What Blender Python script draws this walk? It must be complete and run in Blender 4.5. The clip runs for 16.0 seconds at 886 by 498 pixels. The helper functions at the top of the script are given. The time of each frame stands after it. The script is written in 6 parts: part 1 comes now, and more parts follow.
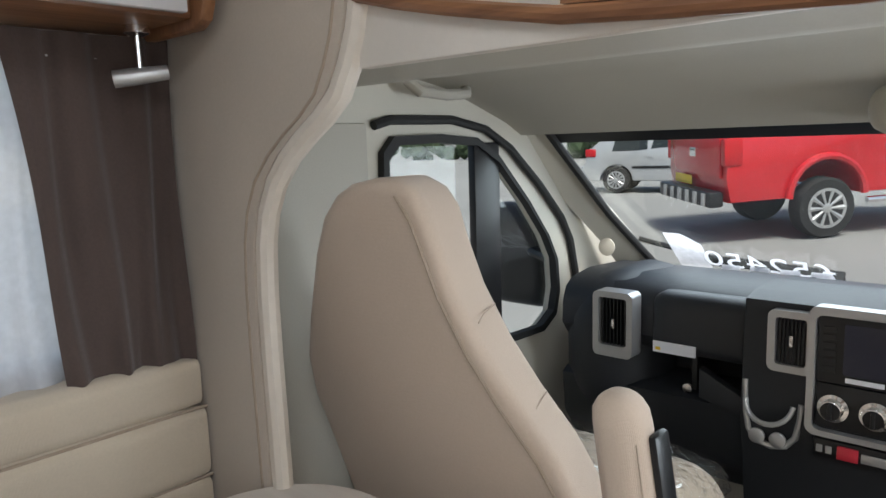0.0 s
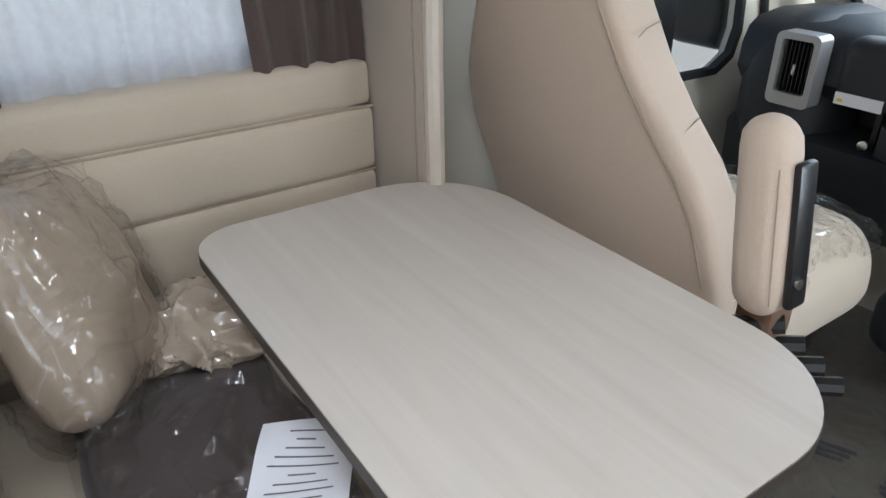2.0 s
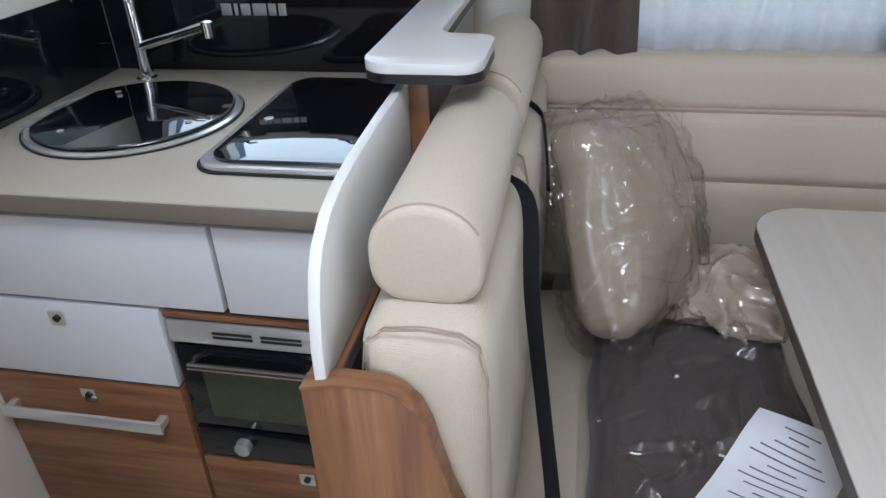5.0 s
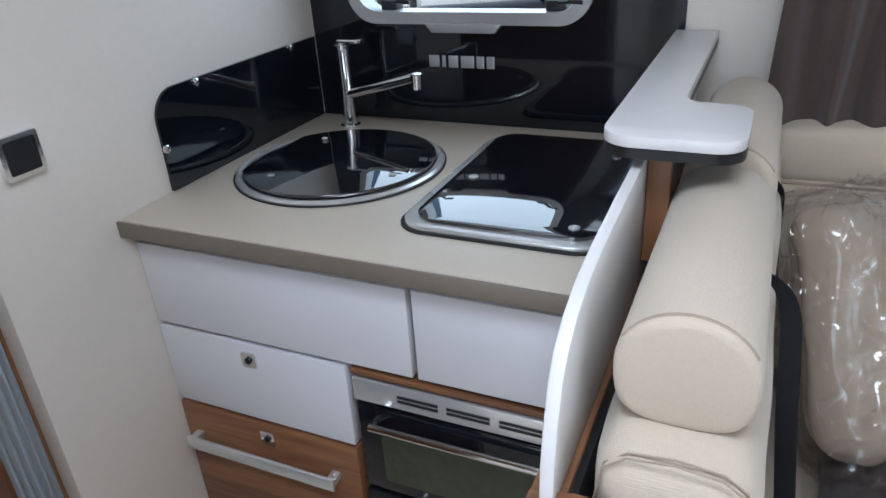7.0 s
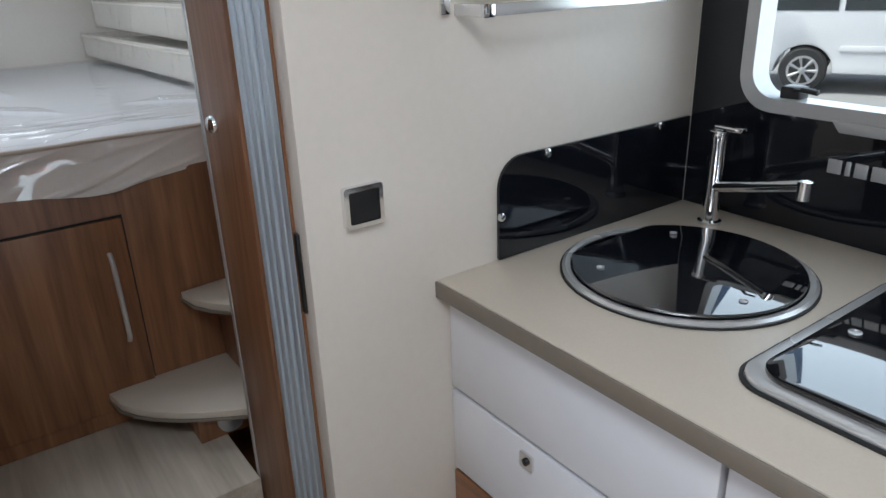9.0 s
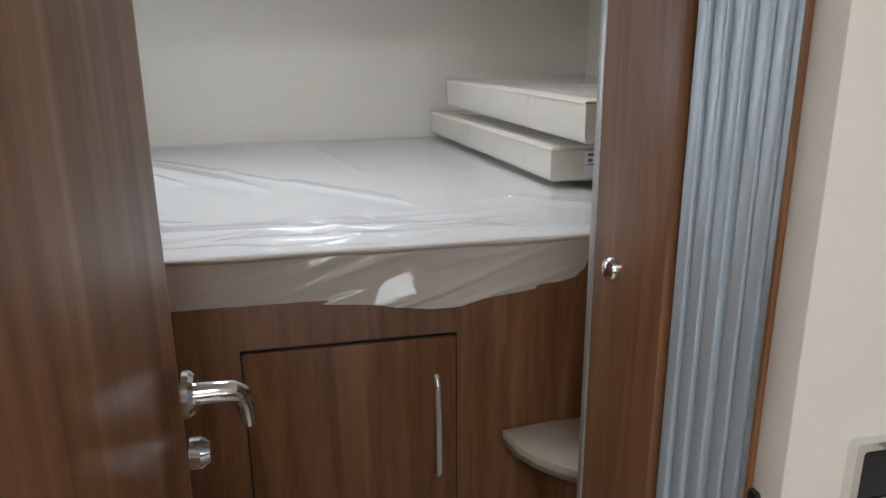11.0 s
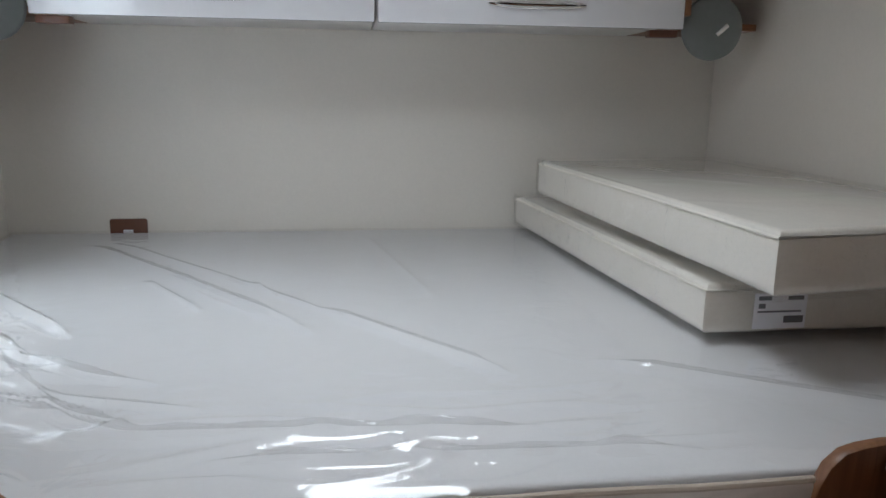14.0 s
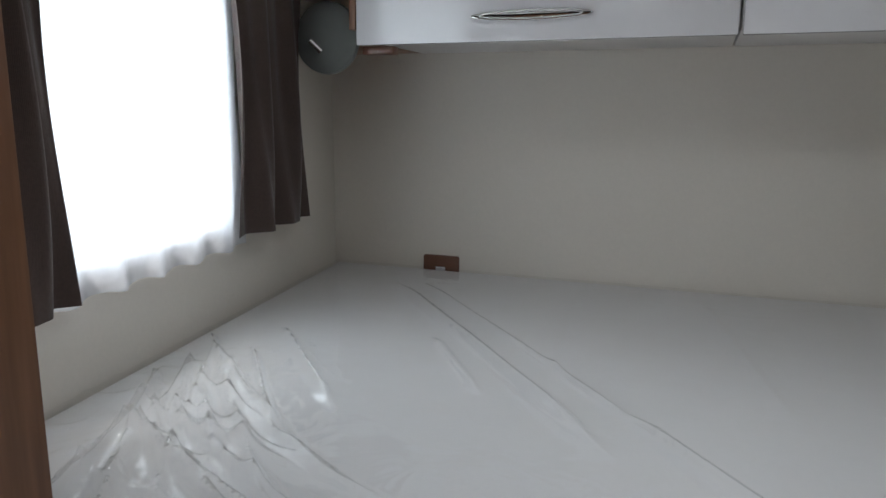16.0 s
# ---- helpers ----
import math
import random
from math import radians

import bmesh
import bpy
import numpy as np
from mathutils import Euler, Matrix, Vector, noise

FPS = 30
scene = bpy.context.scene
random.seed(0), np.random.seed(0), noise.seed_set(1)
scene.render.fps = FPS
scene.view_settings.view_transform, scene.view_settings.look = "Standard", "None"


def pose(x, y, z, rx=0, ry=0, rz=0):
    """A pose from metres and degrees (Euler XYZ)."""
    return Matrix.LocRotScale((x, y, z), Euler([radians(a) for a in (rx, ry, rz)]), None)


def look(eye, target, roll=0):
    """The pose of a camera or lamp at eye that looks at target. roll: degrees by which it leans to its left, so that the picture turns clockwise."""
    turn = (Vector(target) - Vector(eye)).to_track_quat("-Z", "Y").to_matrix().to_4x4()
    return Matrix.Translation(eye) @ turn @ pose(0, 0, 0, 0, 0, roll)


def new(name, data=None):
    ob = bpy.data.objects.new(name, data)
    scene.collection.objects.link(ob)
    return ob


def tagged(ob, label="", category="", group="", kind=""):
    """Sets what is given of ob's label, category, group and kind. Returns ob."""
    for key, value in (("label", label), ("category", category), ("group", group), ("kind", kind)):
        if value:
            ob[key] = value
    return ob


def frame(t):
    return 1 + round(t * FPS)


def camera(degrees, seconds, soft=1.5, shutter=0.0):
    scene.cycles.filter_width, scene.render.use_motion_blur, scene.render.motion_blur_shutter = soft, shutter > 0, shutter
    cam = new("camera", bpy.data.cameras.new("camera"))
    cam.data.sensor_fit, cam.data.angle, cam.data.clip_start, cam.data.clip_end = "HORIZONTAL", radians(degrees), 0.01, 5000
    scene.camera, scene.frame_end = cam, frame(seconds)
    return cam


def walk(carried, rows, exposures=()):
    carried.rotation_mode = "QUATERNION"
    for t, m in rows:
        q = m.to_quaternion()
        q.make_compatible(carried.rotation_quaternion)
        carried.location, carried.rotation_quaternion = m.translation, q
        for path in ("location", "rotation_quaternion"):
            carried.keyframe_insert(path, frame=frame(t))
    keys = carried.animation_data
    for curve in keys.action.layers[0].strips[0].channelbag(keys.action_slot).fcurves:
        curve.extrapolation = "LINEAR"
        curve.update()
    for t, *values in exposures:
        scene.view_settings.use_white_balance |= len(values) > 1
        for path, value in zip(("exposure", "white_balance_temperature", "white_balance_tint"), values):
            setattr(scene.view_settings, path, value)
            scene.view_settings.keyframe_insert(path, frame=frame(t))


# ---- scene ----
cam = camera(64.0, 16.0)
EXPOSURES = [(0.0, -0.18, 6350, 10), (0.5, -0.05, 6300, 10), (1.0, 0.02, 6250, 10), (2.0, 0.04, 6100, 10), (3.5, 0.02, 5900, 10), (5.0, 0.02, 5800, 10), (7.5, 0.02, 5700, 10), (8.5, 0.08, 5950, 10), (9.0, 0.03, 6050, 10),
             (10.0, 0.05, 6350, 10), (12.5, 0.35, 6600, 10), (13.5, 0.1, 6350, 10), (14.0, -0.12, 6250, 10), (14.5, -0.02, 6250, 10), (15.5, -0.32, 6400, 10), (16.0, -0.7, 6450, 10)]
PATH = [
    (0, (0.193, -0.019, 1.337), (-1.135, 1.448, 1.042), -1.8),
    (0.5, (0.178, -0.02, 1.325), (-1.126, 1.422, 0.855), -1.6),
    (1, (0.173, -0.065, 1.308), (-1.096, 1.296, 0.575), -3.3),
    (1.5, (0.211, -0.066, 1.305), (-1.065, 1.213, 0.447), -1.8),
    (2, (0.251, -0.048, 1.287), (-1.211, 0.938, 0.343), -0.3),
    (2.5, (0.275, -0.033, 1.296), (-1.279, 0.669, 0.25), -1.5),
    (3, (0.3, -0.026, 1.313), (-1.308, 0.403, 0.203), -2.9),
    (3.5, (0.309, -0.029, 1.315), (-1.356, 0.185, 0.227), -3.8),
    (4, (0.301, -0.045, 1.312), (-1.393, 0.024, 0.25), -3.0),
    (4.5, (0.3, -0.066, 1.315), (-1.408, -0.201, 0.282), -2.1),
    (5, (0.289, -0.102, 1.322), (-1.392, -0.465, 0.301), -2.6),
    (5.2, (0.287, -0.122, 1.321), (-1.394, -0.556, 0.327), -2.8),
    (7.5, (0.208, -0.234, 1.335), (-1.363, -1.106, 0.456), -3.5),
    (8, (0.195, -0.269, 1.363), (-1.311, -1.289, 0.531), -2.2),
    (8.5, (0.139, -0.281, 1.36), (-1.22, -1.52, 0.574), 0.1),
    (9, (0.081, -0.286, 1.351), (-0.988, -1.8, 0.6), -2.0),
    (9.5, (0.09, -0.374, 1.355), (-0.777, -2.035, 0.655), -1.9),
    (10, (0.097, -0.517, 1.368), (-0.641, -2.276, 0.769), -0.8),
    (10.2, (0.111, -0.559, 1.379), (-0.588, -2.339, 0.796), -1.1),
    (12.3, (0.035, -0.918, 1.347), (0.06, -2.875, 0.932), 2.5),
    (12.5, (0.051, -0.973, 1.338), (0.006, -2.94, 0.98), 1.8),
    (13, (0.065, -1.079, 1.358), (-0.033, -3.029, 0.929), 2.6),
    (13.5, (0.055, -1.156, 1.384), (-0.228, -3.087, 0.942), 1.8),
    (14, (0.06, -1.206, 1.451), (-0.192, -3.144, 1.024), 0.7),
    (14.5, (0.018, -1.303, 1.445), (-0.167, -3.252, 1.034), 2.9),
    (15, (0.019, -1.396, 1.462), (0.096, -3.349, 1.041), 0.8),
    (15.5, (0.01, -1.481, 1.482), (0.445, -3.385, 1.054), 0.4),
    (16, (0.046, -1.534, 1.472), (0.715, -3.381, 1.097), 0.4),
]
walk(cam, [(t, look(*p)) for t, *p in PATH], EXPOSURES)

# ---- light ----
world = bpy.data.worlds.new("overcast_sky")
scene.world = world
world.use_nodes = True
wn, wl = world.node_tree.nodes, world.node_tree.links
sky = wn.new("ShaderNodeTexSky")
sky.sky_type, sky.sun_disc = "NISHITA", False
sky.sun_elevation, sky.sun_rotation = radians(59), radians(125)
sky.dust_density = 4.0
wn["Background"].inputs["Strength"].default_value = 0.15
wl.new(sky.outputs["Color"], wn["Background"].inputs["Color"])
sun = new("sun", bpy.data.lights.new("sun", "SUN"))
sun.data.energy, sun.data.angle, sun.data.color = 4.8, radians(14), (1.0, 0.96, 0.9)
sun.matrix_world = look((0, 0, 0), (-0.42, 0.30, -0.86))


def window_light(name, eye, target, sx, sy, power, colour=(0.87, 0.94, 1.0)):
    lamp = new(name, bpy.data.lights.new(name, "AREA"))
    lamp.data.shape, lamp.data.size, lamp.data.size_y = "RECTANGLE", sx, sy
    lamp.data.energy, lamp.data.color = power, colour
    lamp.matrix_world = look(eye, target)
    return lamp


window_light("roof_light_sky", (0.25, -0.15, 2.06), (0.25, -0.15, 0), 0.5, 0.6, 14.5)
window_light("entrance_sky", (1.2, -0.3, 1.2), (0, -0.3, 1.0), 0.55, 1.3, 4.8)
window_light("bedroom_sky", (0.998, -2.467, 1.48), (0.0, -2.589, 1.40), 0.60, 0.48, 8.8)
window_light("bedroom_roof_sky", (0.0, -2.25, 2.06), (0, -2.25, 0), 0.38, 0.38, 6)
window_light("lounge_sky", (-1.19, 0.20, 1.25), (0, 0.20, 1.0), 0.56, 0.48, 0.5)
window_light("driver_window_sky", (1.03, 1.45, 1.12), (-1.0, 1.35, 0.95), 0.7, 0.45, 21)
window_light("kitchen_sky", (-1.135, -0.75, 1.30), (0, -0.75, 1.15), 0.44, 0.36, 1.3)
window_light("windscreen_sky", (0.0, 2.02, 1.26), (0, 1.2, 0.45), 1.6, 0.5, 12)

# ---- materials ----


def material(name, colour, rough=0.5, metal=0.0, vary=0.08, scale=(4, 60), bump=0.1, bump_scale=None, coat=0.0, spec=0.5, stretch=(1, 1, 1)):
    """A surface with colour drift at two sizes, fine relief and uneven gloss."""
    m = bpy.data.materials.new(name)
    m.use_nodes = True
    n, l = m.node_tree.nodes, m.node_tree.links
    p = n["Principled BSDF"]
    p.inputs["Metallic"].default_value = metal
    p.inputs["Coat Weight"].default_value = coat
    p.inputs["Specular IOR Level"].default_value = spec
    co = n.new("ShaderNodeTexCoord")
    mp = n.new("ShaderNodeMapping")
    mp.inputs["Scale"].default_value = stretch
    l.new(co.outputs["Object"], mp.inputs["Vector"])
    big, small = n.new("ShaderNodeTexNoise"), n.new("ShaderNodeTexNoise")
    for t, s in ((big, scale[0]), (small, scale[1])):
        t.inputs["Scale"].default_value = s
        t.inputs["Detail"].default_value = 5
        l.new(mp.outputs["Vector"], t.inputs["Vector"])
    mix = n.new("ShaderNodeMath")
    mix.operation = "ADD"
    l.new(big.outputs["Fac"], mix.inputs[0])
    l.new(small.outputs["Fac"], mix.inputs[1])
    ramp = n.new("ShaderNodeMapRange")
    ramp.inputs["From Min"].default_value, ramp.inputs["From Max"].default_value = 0.6, 1.4
    ramp.inputs["To Min"].default_value, ramp.inputs["To Max"].default_value = 1 - vary, 1 + vary
    l.new(mix.outputs[0], ramp.inputs["Value"])
    sc = n.new("ShaderNodeVectorMath")
    sc.operation = "SCALE"
    sc.inputs[0].default_value = colour
    l.new(ramp.outputs[0], sc.inputs["Scale"])
    l.new(sc.outputs[0], p.inputs["Base Color"])
    rr = n.new("ShaderNodeMapRange")
    rr.inputs["To Min"].default_value, rr.inputs["To Max"].default_value = max(rough - 0.06, 0.0), min(rough + 0.06, 1)
    l.new(big.outputs["Fac"], rr.inputs["Value"])
    l.new(rr.outputs[0], p.inputs["Roughness"])
    if bump:
        b = n.new("ShaderNodeBump")
        b.inputs["Strength"].default_value, b.inputs["Distance"].default_value = bump, 0.002
        src = small
        if bump_scale:
            src = n.new("ShaderNodeTexNoise")
            src.inputs["Scale"].default_value, src.inputs["Detail"].default_value = bump_scale, 3
            l.new(mp.outputs["Vector"], src.inputs["Vector"])
        l.new(src.outputs["Fac"], b.inputs["Height"])
        l.new(b.outputs["Normal"], p.inputs["Normal"])
    return m


def wood(name, dark, light, axis="z", rough=0.38, scale=1.0, contrast=1.0):
    """Veneer with long streaks along one axis and fine pores."""
    m = bpy.data.materials.new(name)
    m.use_nodes = True
    n, l = m.node_tree.nodes, m.node_tree.links
    p = n["Principled BSDF"]
    co = n.new("ShaderNodeTexCoord")
    mp = n.new("ShaderNodeMapping")
    st = {"x": (0.06, 1, 1), "y": (1, 0.06, 1), "z": (1, 1, 0.06)}[axis]
    mp.inputs["Scale"].default_value = [s * scale for s in st]
    l.new(co.outputs["Object"], mp.inputs["Vector"])
    a, b = n.new("ShaderNodeTexNoise"), n.new("ShaderNodeTexNoise")
    a.inputs["Scale"].default_value, a.inputs["Detail"].default_value, a.inputs["Distortion"].default_value = 26, 6, 0.8
    b.inputs["Scale"].default_value, b.inputs["Detail"].default_value = 170, 4
    for t in (a, b):
        l.new(mp.outputs["Vector"], t.inputs["Vector"])
    mx = n.new("ShaderNodeMath")
    mx.operation = "MULTIPLY_ADD"
    mx.inputs[1].default_value, mx.inputs[2].default_value = 0.35, 0.0
    l.new(b.outputs["Fac"], mx.inputs[0])
    ad = n.new("ShaderNodeMath")
    l.new(a.outputs["Fac"], ad.inputs[0])
    l.new(mx.outputs[0], ad.inputs[1])
    cr = n.new("ShaderNodeValToRGB")
    w = 0.17 / contrast
    cr.color_ramp.elements[0].position, cr.color_ramp.elements[1].position = 0.67 - w, 0.67 + w
    cr.color_ramp.elements[0].color, cr.color_ramp.elements[1].color = (*dark, 1), (*light, 1)
    l.new(ad.outputs[0], cr.inputs["Fac"])
    l.new(cr.outputs["Color"], p.inputs["Base Color"])
    rr = n.new("ShaderNodeMapRange")
    rr.inputs["To Min"].default_value, rr.inputs["To Max"].default_value = rough + 0.1, rough - 0.08
    l.new(a.outputs["Fac"], rr.inputs["Value"])
    l.new(rr.outputs[0], p.inputs["Roughness"])
    bp = n.new("ShaderNodeBump")
    bp.inputs["Strength"].default_value, bp.inputs["Distance"].default_value = 0.12, 0.001
    l.new(b.outputs["Fac"], bp.inputs["Height"])
    l.new(bp.outputs["Normal"], p.inputs["Normal"])
    return m


def fabric(name, colour, vary=0.07, weave=900, rough=0.9):
    """Woven cloth: crossed threads as relief, and soft mottling."""
    m = material(name, colour, rough, vary=vary, scale=(5, 220), bump=0, spec=0.25)
    n, l = m.node_tree.nodes, m.node_tree.links
    p = n["Principled BSDF"]
    p.inputs["Sheen Weight"].default_value = 0.25
    co = n.new("ShaderNodeTexCoord")
    waves = []
    for d in ("X", "Y", "Z"):
        w = n.new("ShaderNodeTexWave")
        w.bands_direction = d
        w.inputs["Scale"].default_value, w.inputs["Distortion"].default_value, w.inputs["Detail"].default_value = weave / 6.0, 1.5, 1
        l.new(co.outputs["Object"], w.inputs["Vector"])
        waves.append(w)
    s1, s2 = n.new("ShaderNodeMath"), n.new("ShaderNodeMath")
    l.new(waves[0].outputs["Fac"], s1.inputs[0]), l.new(waves[1].outputs["Fac"], s1.inputs[1])
    l.new(s1.outputs[0], s2.inputs[0]), l.new(waves[2].outputs["Fac"], s2.inputs[1])
    b = n.new("ShaderNodeBump")
    b.inputs["Strength"].default_value, b.inputs["Distance"].default_value = 0.25, 0.0008
    l.new(s2.outputs[0], b.inputs["Height"])
    l.new(b.outputs["Normal"], p.inputs["Normal"])
    return m


def clear(name, colour=(1, 1, 1), rough=0.02, ior=1.45, wrinkle=0.0, wscale=30):
    """Thin clear sheet: see-through with a glossy skin, wrinkled where it is film."""
    m = bpy.data.materials.new(name)
    m.use_nodes = True
    n, l = m.node_tree.nodes, m.node_tree.links
    n.remove(n["Principled BSDF"])
    tr, gl, mix, fr = n.new("ShaderNodeBsdfTransparent"), n.new("ShaderNodeBsdfGlossy"), n.new("ShaderNodeMixShader"), n.new("ShaderNodeLayerWeight")
    tr.inputs["Color"].default_value = (*colour, 1)
    gl.inputs["Roughness"].default_value = rough
    pw, ad = n.new("ShaderNodeMath"), n.new("ShaderNodeMath")
    pw.operation, ad.operation = "POWER", "MULTIPLY_ADD"
    pw.inputs[1].default_value = 4.0
    ad.inputs[1].default_value, ad.inputs[2].default_value = 0.55, ((ior - 1) / (ior + 1)) ** 2
    fr.inputs["Blend"].default_value = 0.5
    l.new(fr.outputs["Facing"], pw.inputs[0]), l.new(pw.outputs[0], ad.inputs[0])
    l.new(ad.outputs[0], mix.inputs[0]), l.new(tr.outputs[0], mix.inputs[1]), l.new(gl.outputs[0], mix.inputs[2])
    l.new(mix.outputs[0], n["Material Output"].inputs["Surface"])
    if wrinkle:
        co, ns, b = n.new("ShaderNodeTexCoord"), n.new("ShaderNodeTexNoise"), n.new("ShaderNodeBump")
        ns.inputs["Scale"].default_value, ns.inputs["Detail"].default_value, ns.inputs["Distortion"].default_value = wscale, 3, 1.2
        b.inputs["Strength"].default_value, b.inputs["Distance"].default_value = wrinkle, 0.02
        l.new(co.outputs["Object"], ns.inputs["Vector"]), l.new(ns.outputs["Fac"], b.inputs["Height"])
        l.new(b.outputs["Normal"], gl.inputs["Normal"]), l.new(b.outputs["Normal"], fr.inputs["Normal"])
    return m


CREAM_WALL = material("cream_wall_board", (0.72, 0.66, 0.59), 0.45, vary=0.03, scale=(2, 90), bump=0.06)
BED_WALL = material("bedroom_wall_board", (0.73, 0.685, 0.62), 0.5, vary=0.03, scale=(2, 120), bump=0.08)
CEILING = material("ceiling_board", (0.78, 0.76, 0.72), 0.6, vary=0.03)
LINING = fabric("padded_wall_cloth", (0.47, 0.40, 0.33), vary=0.05, weave=1200)
CUSHION = fabric("beige_upholstery", (0.56, 0.475, 0.37), vary=0.05, weave=1000)
SEAT_CLOTH = fabric("cab_seat_cloth", (0.53, 0.42, 0.33), vary=0.05, weave=1100)
PIPING = material("seam_thread", (0.37, 0.29, 0.22), 0.8, vary=0.1)
PALE_PIPING = material("pale_edge_piping", (0.64, 0.57, 0.49), 0.5, vary=0.05)
CURTAIN = fabric("brown_curtain_cloth", (0.085, 0.06, 0.052), vary=0.15, weave=1300)
WALNUT = wood("walnut_veneer", (0.145, 0.060, 0.027), (0.315, 0.145, 0.066), contrast=0.8)
WALNUT_Y = wood("walnut_veneer_lengthwise", (0.145, 0.060, 0.027), (0.315, 0.145, 0.066), axis="y")
WALNUT_X = wood("walnut_veneer_crosswise", (0.145, 0.060, 0.027), (0.315, 0.145, 0.066), axis="x")
TABLE_WOOD = wood("limed_oak_laminate", (0.545, 0.485, 0.43), (0.65, 0.59, 0.53), axis="x", rough=0.36, scale=0.9, contrast=0.5)


def knots(m, share=0.30):
    """Sparse small dark pores along the grain."""
    n, l = m.node_tree.nodes, m.node_tree.links
    p = n["Principled BSDF"]
    old = p.inputs["Base Color"].links[0].from_socket
    co, mp, vo, mr, no, m2, mu, mix = (n.new("ShaderNode" + k) for k in ("TexCoord", "Mapping", "TexVoronoi", "MapRange", "TexNoise", "MapRange", "Math", "Mix"))
    mp.inputs["Scale"].default_value = (0.45, 1.0, 1.0)
    l.new(co.outputs["Object"], mp.inputs["Vector"]), l.new(mp.outputs["Vector"], vo.inputs["Vector"]), l.new(co.outputs["Object"], no.inputs["Vector"])
    vo.inputs["Scale"].default_value, no.inputs["Scale"].default_value = 17.0, 7.0
    mr.inputs["From Min"].default_value, mr.inputs["From Max"].default_value = 0.045, 0.015
    m2.inputs["From Min"].default_value, m2.inputs["From Max"].default_value = 0.50, 0.56
    l.new(vo.outputs["Distance"], mr.inputs["Value"]), l.new(no.outputs["Fac"], m2.inputs["Value"])
    mu.operation = "MULTIPLY"
    l.new(mr.outputs[0], mu.inputs[0]), l.new(m2.outputs[0], mu.inputs[1])
    mix.data_type = "RGBA"
    l.new(mu.outputs[0], mix.inputs[0]), l.new(old, mix.inputs[6])
    mix.inputs[7].default_value = (share, share * 0.8, share * 0.62, 1)
    l.new(mix.outputs[2], p.inputs["Base Color"])


knots(TABLE_WOOD)
FLOOR_WOOD = wood("pale_plank_vinyl", (0.38, 0.32, 0.25), (0.56, 0.49, 0.40), axis="y", rough=0.5, scale=0.6)
WORKTOP = material("taupe_worktop_laminate", (0.58, 0.51, 0.42), 0.34, vary=0.04, scale=(6, 260), bump=0.03)
WORKTOP_EDGE = material("brown_grey_edge_strip", (0.20, 0.165, 0.13), 0.4, vary=0.06)
TABLE_EDGE = material("dark_table_edge", (0.085, 0.072, 0.062), 0.45, vary=0.06)
WHITE_GLOSS = material("white_gloss_front", (0.74, 0.73, 0.75), 0.16, vary=0.015, scale=(2, 40), bump=0.01, coat=0.3)
WHITE_MATT = material("white_laminate", (0.74, 0.72, 0.71), 0.35, vary=0.02, bump=0.02)
BLACK_GLASS = material("black_glass", (0.006, 0.007, 0.010), 0.03, vary=0.2, bump=0, spec=0.55)
LID_GLASS = material("black_glass_lid", (0.006, 0.007, 0.010), 0.03, vary=0.2, bump=0, spec=0.9, coat=1.0)
LID_GLASS.node_tree.nodes["Principled BSDF"].inputs["Coat IOR"].default_value = 1.9
BLACK_PLASTIC = material("black_grained_plastic", (0.022, 0.024, 0.028), 0.5, vary=0.12, scale=(5, 300), bump=0.25, bump_scale=700)
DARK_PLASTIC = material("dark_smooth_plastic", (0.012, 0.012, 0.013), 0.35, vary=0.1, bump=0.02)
BELT = material("black_belt_webbing", (0.009, 0.009, 0.011), 0.75, vary=0.15, scale=(8, 400), bump=0.3, spec=0.25)
CAB_TRIM = material("cab_cream_plastic", (0.60, 0.57, 0.49), 0.55, vary=0.04, scale=(3, 250), bump=0.2, bump_scale=600)
CAB_GREY = material("cab_grey_green_trim", (0.46, 0.435, 0.375), 0.6, vary=0.05, scale=(3, 250), bump=0.2, bump_scale=600)
CHROME = material("polished_chrome", (0.82, 0.82, 0.83), 0.09, 1.0, vary=0.03, bump=0)
STEEL = material("brushed_steel", (0.80, 0.795, 0.79), 0.26, 0.65, vary=0.02, scale=(3, 60), bump=0)
SILVER = material("silver_painted_plastic", (0.50, 0.50, 0.50), 0.32, 0.6, vary=0.04, bump=0.02)
ALU = material("anodised_aluminium", (0.55, 0.62, 0.68), 0.38, 0.35, vary=0.04, bump=0.04, stretch=(1, 1, 0.1))
RUBBER = material("black_rubber", (0.015, 0.015, 0.015), 0.7, vary=0.15, bump=0.2)
MATTRESS = material("white_mattress_ticking", (0.78, 0.77, 0.77), 0.85, vary=0.03, scale=(5, 200), bump=0.2)
FOAM = material("cream_cushion_cover", (0.78, 0.74, 0.66), 0.8, vary=0.04, scale=(6, 200), bump=0.2)
FILM_CRUMPLED = clear("crumpled_polythene", (0.97, 0.965, 0.96), 0.035, 1.62, 0.9, 28)
FILM_COVER = clear("polythene_cover", (0.985, 0.985, 0.985), 0.05, 1.74, 0.16, 9)
FILM_BAG = clear("polythene_bag", (0.97, 0.965, 0.96), 0.07, 1.75, 0.15, 12)
FILM_CLING = clear("clinging_polythene", (0.97, 0.965, 0.96), 0.05, 1.6, 0.5, 14)
GLASS = clear("window_glass", (0.93, 0.96, 0.95), 0.0, 1.45)
PAPER = material("white_paper", (0.80, 0.80, 0.84), 0.6, vary=0.02, bump=0.05)
INK = material("grey_print", (0.16, 0.16, 0.18), 0.7, vary=0.1, bump=0)
TEXTILE_DARK = fabric("dark_brown_textile", (0.070, 0.053, 0.050), vary=0.2, weave=900)
